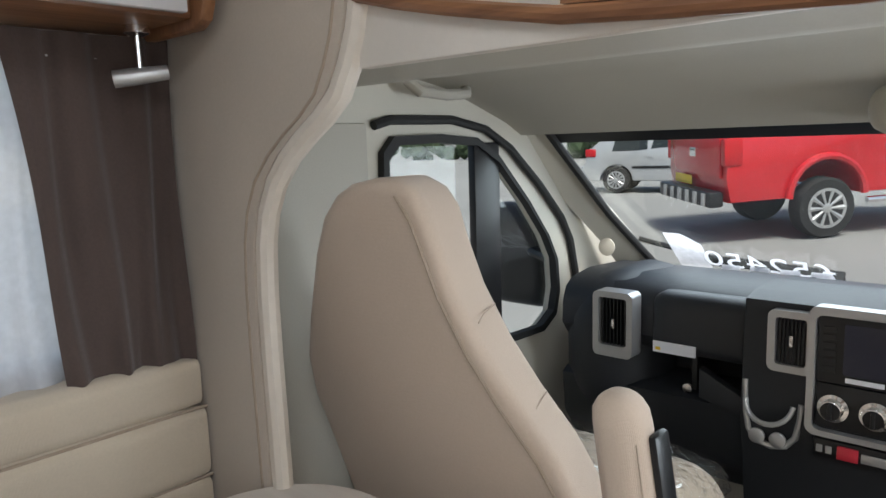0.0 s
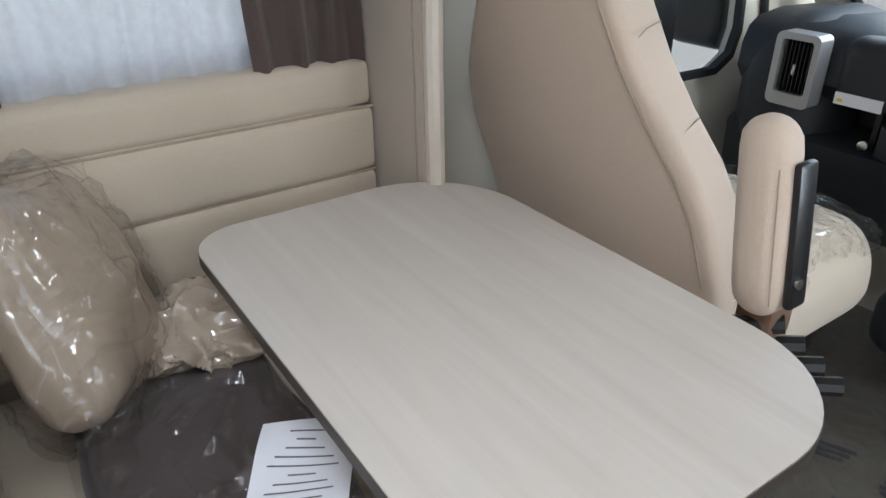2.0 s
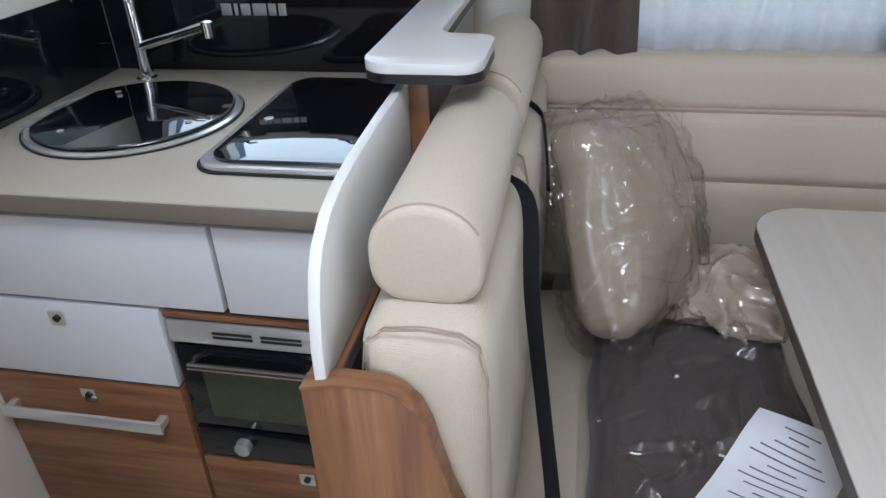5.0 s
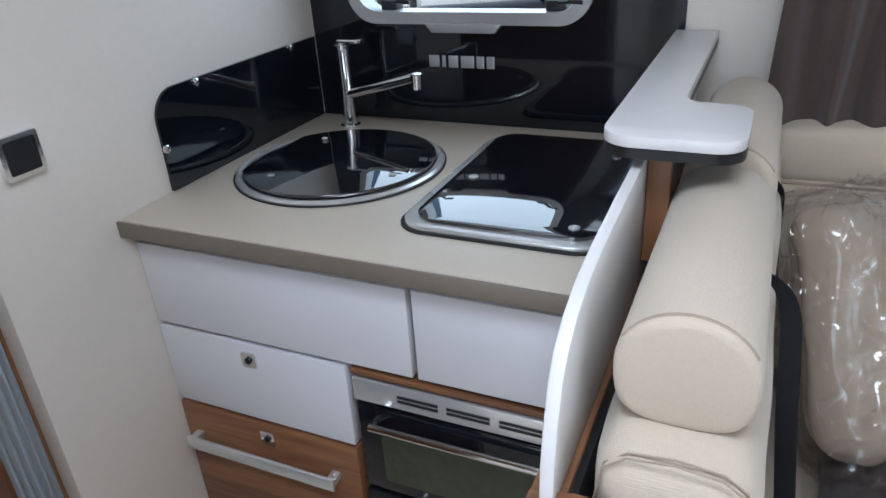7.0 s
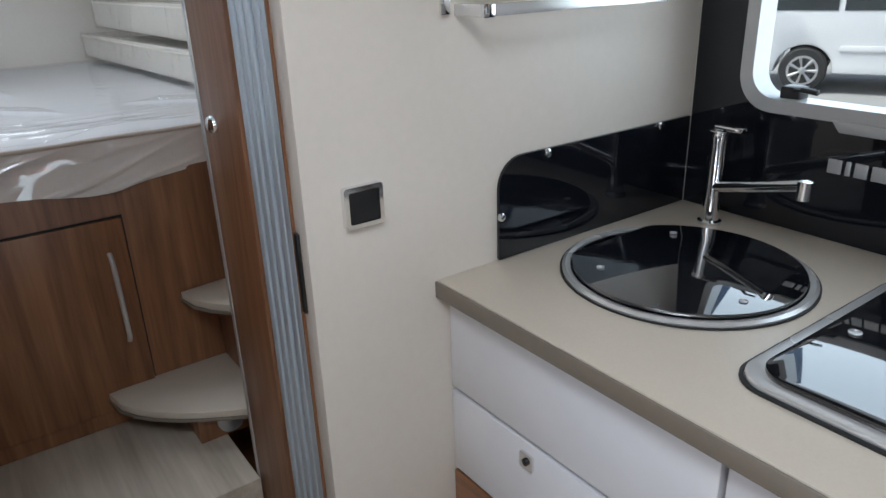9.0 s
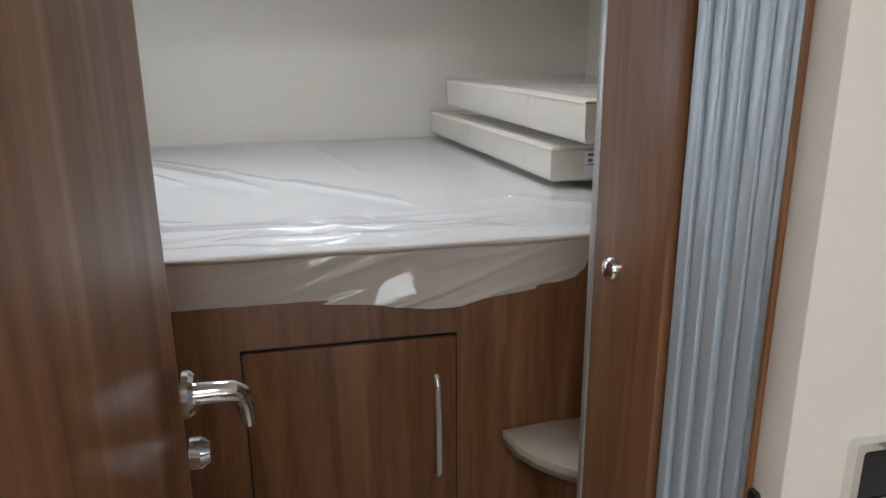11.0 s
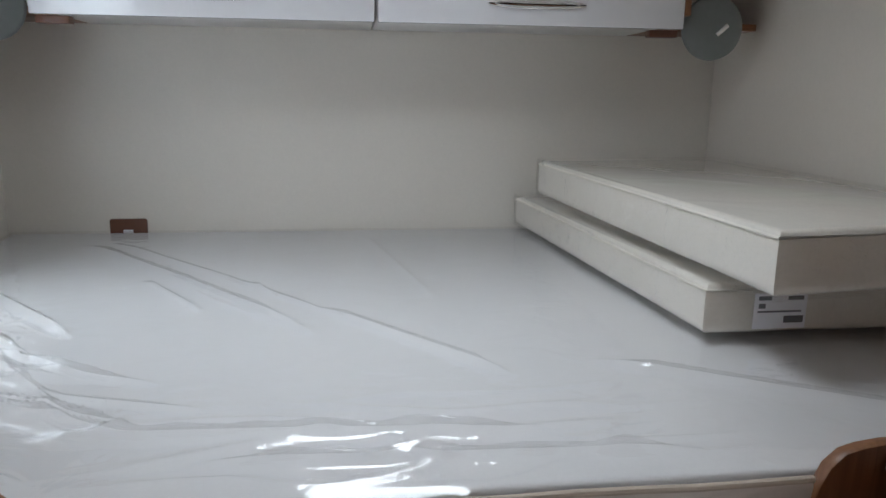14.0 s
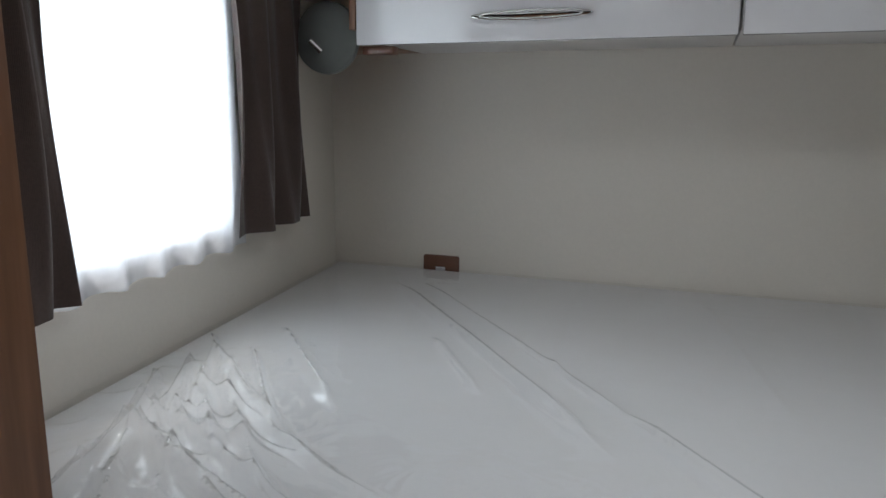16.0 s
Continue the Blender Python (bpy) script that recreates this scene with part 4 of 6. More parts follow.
    for x, z in ((-0.70, 1.062), (-0.603, 0.975), (-0.98, 1.063)):
        part("fixing", bm_lathe([(0.007, 0), (0.007, 0.004), (0.004, 0.006)], (x, -1.0935, z), "y", 16), CHROME, g)
    sb = thing("window_surround", (-1.07, -0.7, 0.90), "glossy black panel around the kitchen window", "splashback", "splashbacks")
    bm = bm_frame([(y, z) for y, z in ((-0.346, 1.62),) * 9 + ((-1.0935, 1.62),) * 9 + ((-1.0935, 0.9012),) * 9 + ((-0.346, 0.9012),) * 9], rounded(-0.985, -0.515, 1.11, 1.50, 0.05), LEFT + 0.001, LEFT + 0.008, "x")
    bmesh.ops.remove_doubles(bm, verts=bm.verts[:], dist=0.0005)
    part("panel", bm, BLACK_GLASS, sb)
    w = thing("window_kitchen", (LEFT, -0.75, 1.11), "kitchen window with rounded pale grey frame and black catches", "window", kind="structure")
    part("window_frame", bm_frame(rounded(-0.998, -0.502, 1.097, 1.513, 0.062), rounded(-0.975, -0.525, 1.12, 1.49, 0.045), LEFT - 0.03, LEFT + 0.018, "x"), SILVER, w)
    part("sill_catch", bm_prism([(-0.83, 1.10), (-0.67, 1.10), (-0.685, 1.082), (-0.815, 1.082)], LEFT + 0.009, LEFT + 0.022, "x", 0.002), SILVER, w)
    p = part("pane", bm_prism(rounded(-0.985, -0.515, 1.11, 1.50, 0.045), LEFT - 0.038, LEFT - 0.034, "x"), GLASS, w)
    p.visible_shadow = False
    for y in (-0.915, -0.575):
        k = part("catch", bm_box(LEFT - 0.03, LEFT + 0.0, y - 0.018, y + 0.018, 1.118, 1.14, 0.004), DARK_PLASTIC, w, "black window catch")
        part("catch_lever", bm_tube([(LEFT - 0.01, y, 1.135), (LEFT + 0.015, y + 0.03, 1.14), (LEFT + 0.015, y + 0.055, 1.138)], 0.005, 8), DARK_PLASTIC, k)
    # brand-like raised mark on the black panel, drawn as plain bars
    mk = thing("raised_emblem", (LEFT + 0.008, -0.76, 1.0), "small silver raised emblem on the black panel", "emblem")
    for y0, y1 in ((-0.828, -0.806), (-0.800, -0.792), (-0.786, -0.766), (-0.760, -0.732), (-0.727, -0.711), (-0.706, -0.690)):
        part("bar", bm_box(LEFT + 0.0085, LEFT + 0.012, y0, y1, 1.014, 1.037, 0.001), SILVER, mk)
    # switch
    sw = thing("wall_switch", (-0.36, -1.1, 1.02), "square black rocker switch in a chrome frame on the partition", "switch")
    part("chrome_frame", bm_frame(rounded(-0.390, -0.330, 1.019, 1.077, 0.004, 3), rounded(-0.384, -0.337, 1.025, 1.070, 0.003, 3), -1.0995, -1.090, "y"), CHROME, sw)
    part("rocker", bm_prism(rounded(-0.3838, -0.3372, 1.0252, 1.0698, 0.003, 3), -1.0995, -1.0925, "y", 0.001), DARK_PLASTIC, sw)
    # towel or spice rails
    rl = thing("wall_rail", (-0.7, -1.08, 1.26), "two-bar polished steel shelf rail on the partition", "rail")
    part("bracket", bm_box(-0.516, -0.500, -1.0995, -1.094, 1.284, 1.368, 0.002), CHROME, rl)
    for z in (1.334, 1.290):
        b = part("bar", bm_box(-0.92, -0.530, -1.045, -1.040, z - 0.008, z + 0.008, 0.001), STEEL, rl)
        part("arm", bm_box(-0.535, -0.525, -1.0995, -1.039, z - 0.008, z + 0.008, 0.001), STEEL, b)
        part("cap", bm_box(-0.545, -0.525, -1.0385, -1.034, z - 0.009, z + 0.009, 0.002), CHROME, b)


kitchen()


def shelf():
    """White snack shelf with a notch above the bench back, and the white curved side screen."""
    th = thing("notched_shelf", (-0.7, -0.3, 1.075), "white L-shaped shelf with rounded corners and dark underside", "shelf")
    o = [(-1.07, -0.372), (-0.52, -0.372)] + [(-0.52 + 0.035 * math.sin(radians(a)), -0.337 - 0.035 * math.cos(radians(a))) for a in range(0, 91, 15)]
    o += [(-0.485 - 0.03 + 0.03 * math.cos(radians(a)), -0.258 + 0.03 * math.sin(radians(a))) for a in range(0, 91, 15)]
    o += [(-0.60, -0.228)] + [(-0.60 - 0.025 * math.sin(radians(a)), -0.253 + 0.025 * math.cos(radians(a))) for a in range(0, 91, 15)]
    o += [(-0.628, -0.275)] + [(-0.653 + 0.025 * math.cos(radians(a)), -0.283 - 0.02 * math.sin(radians(a))) for a in range(0, 91, 15)] + [(-1.07, -0.303)]
    o = [(x, y + 0.012) for x, y in o]
    part("top", bm_prism(o, 1.081, 1.0935, "z", 0.001), WHITE_MATT, th)
    part("core", bm_prism([(x, y) for x, y in o], 1.070, 1.0805, "z"), DARK_PLASTIC, th, "dark underside edge")
    sc = thing("side_screen", (-0.35, -0.318, 0.92), "white screen panel with curved top standing on the bench back", "panel")
    part("panel", bm_prism([(-1.06, 0.891), (-0.187, 0.891), (-0.170, 0.893), (-0.172, 0.93), (-0.180, 0.965), (-0.192, 0.998), (-0.206, 1.016), (-0.232, 1.033), (-0.27, 1.044), (-0.32, 1.050), (-0.42, 1.055), (-1.06, 1.0695)], -0.3265, -0.3145, "y", 0.002), WHITE_MATT, sc)
    part("wood_edge", bm_box(-0.545, -0.53, -0.3135, -0.288, 0.93, 1.069, 0.002), WALNUT, sc, "short walnut upright")


shelf()

# ---- bedroom ----
BED_TOP, BED_FRONT = 1.05, -1.88


def bed_base():
    """High bed base: front board with a scooped top, cupboard door, hinged flap."""
    th = thing("storage_bed", (0, -2.6, 0), "high walnut bed base with scooped front board and a cupboard door", "bed")
    def scoop(side):
        pts = [(0.425, 1.072), (0.405, 1.066), (0.388, 1.050), (0.377, 1.025), (0.373, 1.00), (0.365, 0.974), (0.345, 0.958), (0.31, 0.952)]
        return [(x, z) for x, z in pts] if side > 0 else [(-(x + 0.075), z) for x, z in reversed(pts)]
    o = [(1.07, 0.0), (1.07, 1.076), (0.45, 1.075)] + scoop(1) + scoop(-1) + [(-0.53, 1.076), (-1.07, 1.076), (-1.07, 0.0)]
    part("front_board", bm_prism(o, BED_FRONT, BED_FRONT + 0.018, "y", 0.002), WALNUT, th)
    part("side_support", bm_box(-1.07, 1.07, REAR + 0.01, BED_FRONT - 0.001, 0.0, 0.90), WALNUT, th)
    d = part("cupboard_door", bm_box(-0.188, 0.190, BED_FRONT + 0.0185, BED_FRONT + 0.028, 0.42, 0.868, 0.002), WALNUT, th)
    # thin dark ring draws the shade in the joint round the door
    part("shadow_gap", bm_frame([(-0.192, 0.416), (0.194, 0.416), (0.194, 0.872), (-0.192, 0.872)], [(-0.187, 0.421), (0.189, 0.421), (0.189, 0.867), (-0.187, 0.867)], BED_FRONT + 0.0182, BED_FRONT + 0.0188, "y"), DARK_PLASTIC, d)
    part("handle", bm_tube([(-0.150, BED_FRONT + 0.030, 0.795), (-0.150, BED_FRONT + 0.044, 0.78), (-0.151, BED_FRONT + 0.048, 0.69), (-0.152, BED_FRONT + 0.044, 0.60), (-0.152, BED_FRONT + 0.030, 0.585)], 0.006, 10), STEEL, d)


bed_base()


FOLDS = [((0.72, -3.1), (0.18, -2.45), 0.020, 0.020), ((0.64, -3.12), (0.12, -2.52), 0.010, 0.010), ((0.1, -2.5), (-0.15, -2.2), 0.014, 0.014),
         ((0.92, -2.62), (0.46, -2.12), 0.018, 0.024), ((0.80, -2.70), (0.55, -2.42), 0.012, 0.016), ((0.86, -2.42), (0.60, -2.02), 0.014, 0.022),
         ((0.78, -2.3), (0.66, -1.95), 0.012, 0.022), ((0.40, -2.03), (-0.12, -2.0), 0.012, 0.016), ((0.20, -1.95), (-0.30, -1.93), 0.012, 0.016),
         ((-0.35, -2.2), (-0.75, -1.95), 0.018, 0.014), ((0.3, -3.2), (0.25, -2.6), 0.02, 0.006), ((0.02, -3.2), (-0.1, -2.6), 0.02, 0.006),
         ((0.62, -2.0), (0.42, -1.93), 0.012, 0.016), ((0.5, -2.75), (0.36, -2.55), 0.010, 0.010)]


rnd = random.Random(11)
for k in range(20):
    a = 0.62 - 0.055 * k + rnd.uniform(-0.02, 0.02)
    sx0, sy0 = 0.84 - 0.006 * k + rnd.uniform(-0.05, 0.03), -2.55 + 0.018 * k + rnd.uniform(-0.10, 0.10)
    ln = rnd.uniform(0.22, 0.50)
    FOLDS.append(((sx0, sy0), (sx0 - ln * math.cos(0.55 + a * 0.9), sy0 + ln * math.sin(0.55 + a * 0.9)), rnd.uniform(0.006, 0.014), rnd.uniform(0.007, 0.017)))


def mattress():
    th = thing("mattress", (0, -2.63, 0.905), "white mattress wrapped in shiny clear polythene on the bed base", "mattress")
    o = [(1.045, REAR + 0.012), (0.865, -1.884), (-1.065, -1.884), (-1.065, REAR + 0.012)]
    part("core", bm_prism(o, 0.932, BED_TOP - 0.013, "z", 0.008, 3), MATTRESS, th)
    part("border_tape", bm_tube([(0.372 - 0.818 * k / 12, -1.866, BED_TOP - 0.015 + 0.0012 * math.sin(k * 1.7)) for k in range(13)], 0.0045, 8), BORDER_TAPE, th, "beige edge tape")

    def film(u, v):
        y = REAR + 0.02 + 1.503 * v
        xr = 1.047 - 0.119 * (y - REAR)
        x = xr - (xr + 1.06) * u
        e = max(0.0, min(1.0, (-1.872 - y) * 22))
        z = 0.003 * noise.noise(Vector((x * 3, y * 3, 1)))
        for a, b, w, h in FOLDS:
            z += crease(x, y, a, b, w * 0.7, h * 1.25)
        k = max(0.0, min(1.0, (y + 2.16) * 5.0)) * max(0.0, min(1.0, (0.42 - abs(x + 0.02)) * 5))
        q = max(0.0, min(1.0, (x - 0.46) * 4.0)) * max(0.0, min(1.0, (y + 2.75) * 2.5))
        p = Vector((x * 4 + y * 2, y * 17 - x * 2, 4))
        p += Vector((noise.noise(p * 0.5), noise.noise(p * 0.5 + Vector((9, 9, 9))), 0)) * 0.9
        r = Vector((x * 9 + y * 6, y * 9 - x * 7, 6))
        z += k * 0.0075 * max(0.0, 1 - 4.0 * abs(noise.noise(p))) + q * (0.0035 * max(0.0, 1 - 4.0 * abs(noise.noise(r))) + 0.0018 * max(0.0, 1 - 4.0 * abs(noise.noise(r * 2.3))))
        return (x, y, BED_TOP - 0.006 - 0.010 * (1 - e) + max(z, -0.005) * e)
    part("film_cover", bm_grid(film, 400, 280), FILM_COVER, th, "shiny creased polythene cover", 70)

    def skirt(u, v):
        x = 0.374 - 0.822 * u
        out = math.exp(-((x + 0.16) / 0.17) ** 2)
        z = BED_TOP - 0.016 - v * (0.082 + 0.024 * out + 0.003 * out * math.sin(x * 31))
        p = Vector((x * 5 + z * 6, z * 22 + x * 6, 2))
        c = max(0.0, 1 - 4 * abs(noise.noise(p)))
        return (x, -1.869 + (0.020 * v ** 1.5 + 0.006 * c * v) * out + 0.0025 * c, z)
    part("film_skirt", bm_grid(skirt, 220, 44), WRAPPED_BORDER, th, "beige border under clear polythene at the front edge", 70)


mattress()


def bagged_block(name_label, z0, z1, pts, seed, tag):
    """A long backrest cushion in a clear bag, lying on the mattress."""
    th = thing("bed_cushion", (-0.75, -2.6, z0), name_label, "cushion", "stacked bed cushions")
    bm = bm_prism(pts, z0 + 0.003, z1, "z", 0.020, 4)
    part("cover", bm, WRAPPED_FOAM, th)
    ring = pts + pts[:1]
    part("piping", bm_tube([(x, y, z1 - 0.010) for x, y in ring], 0.003, 6), FOAM, th)
    cx, cy = sum(p[0] for p in pts) / len(pts), sum(p[1] for p in pts) / len(pts)

    def bag(u, v):
        i = u * (len(ring) - 1)
        k = min(int(i), len(ring) - 2)
        p, q = Vector(ring[k]), Vector(ring[k + 1])
        w = p.lerp(q, i - k)
        d = (w - Vector((cx, cy))).normalized() * (0.007 + 0.008 * abs(noise.noise(Vector((w.x * 14, w.y * 14, v * 2 + seed)))))
        return (w.x + d.x, w.y + d.y, z0 + 0.002 + (z1 - z0 + 0.004) * v)
    part("bag", bm_grid(bag, 120, 8), FILM_CLING, th, "clear polythene bag", 70)
    return th


bagged_block("cream cushion bagged in polythene lying on the mattress", 1.052, 1.145, [(-0.445, -3.34), (-0.525, -2.285), (-1.0, -2.285), (-1.0, -3.34)], 2, True)
upper = bagged_block("cream cushion bagged in polythene stacked on another", 1.165, 1.268, [(-0.475, -3.20), (-0.535, -2.115), (-1.03, -2.18), (-1.03, -3.25)], 6, False)
lb = thing("packing_label", (-0.66, -2.27, 1.07), "white packing label with grey print on the lower cushion", "label")
part("sheet", bm_box(-0.70, -0.605, -2.2705, -2.2697, 1.070, 1.132), PAPER, lb)
for x0, x1, z0, z1 in ((-0.635, -0.612, 1.120, 1.127), (-0.693, -0.665, 1.120, 1.127), (-0.69, -0.612, 1.0985, 1.1015), (-0.625, -0.613, 1.106, 1.114), (-0.695, -0.660, 1.080, 1.092)):
    part("print_bar", bm_box(x0, x1, -2.2695, -2.2688, z0, z1), INK, lb)


def bed_steps():
    """Two fan-shaped steps up to the bed."""
    for z, tip, label in ((0.47, -0.085, "lower fan-shaped pale step beside the bed"), (0.665, -0.28, "upper fan-shaped pale step beside the bed")):
        y0, x1 = -1.862, -0.62
        o = [(x1, y0), (tip - 0.10, y0 + 0.0)]
        for k in range(9):
            a = k / 8
            o.append((tip + (-0.30) * a ** 1.6 + 0.0, y0 + 0.012 + 0.29 * a ** 0.75))
        o.append((x1, y0 + 0.33))
        th = thing("bed_step", (-0.4, -1.75, z - 0.03), label, "step", "steps to the bed")
        part("tread", bm_prism(o, z - 0.018, z, "z", 0.002), WORKTOP, th)
        part("nosing", bm_strip([(x, y, z - 0.019) for x, y in o[1:-1]], 0.006, 0.010, (0, 0, 1)), WORKTOP_EDGE, th)
    structure("step_box", bm_box(-1.07, -0.22, -1.861, -1.66, 0.3805, 0.45, 0.002), WALNUT, "walnut box under the bed steps", "step box")
    structure("step_riser", bm_box(-1.07, -0.36, -1.861, -1.72, 0.471, 0.646, 0.002), WALNUT, "walnut riser between the steps", "step box")
    solo("step_light", bm_lathe([(0.03, 0), (0.03, 0.008), (0.02, 0.012)], (-0.29, -1.6595, 0.42), "y", 20), SILVER, "small round step light under the tread", "light")


bed_steps()


def side_cabinet():
    """Low cabinet behind the shower, level with the bed's front board."""
    th = thing("side_cabinet", (-0.8, -1.67, 0.67), "walnut side cabinet with a pale top beside the bed board", "cabinet")
    part("carcass", bm_box(-1.07, -0.545, -1.858, -1.488, 0.67, 1.045, 0.002), WALNUT, th)
    part("top", bm_prism(rounded(-1.07, -0.525, -1.860, -1.487, (0.004, 0.002, 0.002, 0.004), 3), 1.046, 1.072, "z", 0.003), WORKTOP, th, "pale laminate top")
    f = part("drawer_front", bm_box(-0.5445, -0.527, -1.85, -1.495, 0.69, 0.985, 0.003), WALNUT_Y, th)
    part("finger_strip", bm_box(-0.5265, -0.522, -1.85, -1.495, 0.975, 0.985, 0.001), BORDER_TAPE, f, "pale edge strip")


side_cabinet()


def bed_lockers():
    """Row of white overhead lockers on the rear wall, open walnut shelf at each end."""
    yb, yf = REAR + 0.001, -2.985
    for i, (x1, x0) in enumerate(((0.78, -0.002), (-0.006, -0.78))):
        th = thing("overhead_locker", ((x0 + x1) / 2, -3.2, 1.62), "white gloss overhead locker with oval chrome handle above the bed", "cabinet", "bedroom lockers")
        part("body", bm_box(x0, x1, yb, yf - 0.019, 1.632, 1.95, 0.002), WHITE_MATT, th)
        d = part("door", bm_box(x0 + 0.002, x1 - 0.002, yf - 0.018, yf, 1.618, 1.95, 0.003), WHITE_GLOSS, th)
        c = (0.387, -0.395)[i]
        h = part("handle", bm_prism([(c + 0.125 * math.cos(radians(a)), 1.667 + 0.012 * math.sin(radians(a))) for a in range(0, 360, 10)], yf + 0.0005, yf + 0.012, "y", 0.004), CHROME, d)
        part("handle_rim", bm_tube([(c + 0.105 * math.cos(radians(a)), yf + 0.0135, 1.667 + 0.007 * math.sin(radians(a))) for a in range(0, 361, 15)], 0.0018, 6), STEEL, h)
        part("end_bracket", bm_box(*((0.70, 0.775) if i == 0 else (-0.775, -0.70)), -3.04, yf - 0.025, 1.600, 1.6175, 0.002), BROWN_PLATE, th)
    for sgn in (1, -1):
        th = thing("corner_shelf", (sgn * 0.93, -3.2, 1.62), "open walnut corner shelf beside the lockers", "shelf", "corner shelves")
        a, b = (0.785, 1.028) if sgn > 0 else (-1.07, -0.785)
        part("base", bm_box(a, b, yb, -3.15, 1.633, 1.652, 0.002), WALNUT_X, th)
        part("upright", bm_box(*sorted((sgn * 0.784, sgn * 0.80)), yb, yf - 0.01, 1.6525, 1.95, 0.002), WALNUT, th)
        lp = thing("reading_lamp", (sgn * 0.91, -3.09, 1.55), "grey dish-shaped reading lamp under the corner shelf", "lamp", "reading lamps")
        part("dish", bm_lathe([(0.085, 0.0), (0.083, 0.012), (0.06, 0.028), (0.02, 0.036)], (sgn * 0.91, -3.10, 1.648 - (0.015 if sgn < 0 else 0)), "y", 36), GREY_SHADE, lp)
        part("emitter", bm_tube([(sgn * 0.93, -3.05, 1.638), (sgn * 0.905, -3.058, 1.613)], 0.007, 10), CHROME, lp)
        part("bracket", bm_box(sgn * 0.91 - 0.012, sgn * 0.91 + 0.012, -3.13, -3.10, 1.59, 1.6328, 0.003), GREY_SHADE, lp)


bed_lockers()


def rear_socket():
    th = thing("socket_plate", (0.73, REAR, 1.02), "small brown switch plate with white rocker on the rear wall", "switch")
    part("plate", bm_prism(rounded(0.668, 0.774, 1.010, 1.078, 0.006, 3), REAR + 0.0005, REAR + 0.010, "y", 0.002), BROWN_PLATE, th)
    part("rocker", bm_box(0.707, 0.735, REAR + 0.0105, REAR + 0.016, 1.026, 1.046, 0.002), PAPER, th)


rear_socket()


def bedside_drape(*a, **k):
    ob = drape(*a, **k)
    ob.matrix_world = BEDSIDE @ Matrix.Translation(ob.location)


bedside_drape("voile_curtain", "sheer white voile in front of the bedroom window", 0.60, 1.27, 1.192, 1.74, -0.03, 6, 0.007, VOILE, wavy_hem=0.004)
bedside_drape("brown_curtain", "dark brown curtain drawn aside in the bedroom corner", 0.31, 0.645, 1.215, 1.78, -0.05, 2.5, 0.02, CURTAIN, group="bedroom curtains")
bedside_drape("brown_curtain", "dark brown curtain drawn aside near the wardrobe", 1.135, 1.45, 1.20, 1.78, -0.06, 3, 0.02, CURTAIN, group="bedroom curtains")

# ---- cab ----


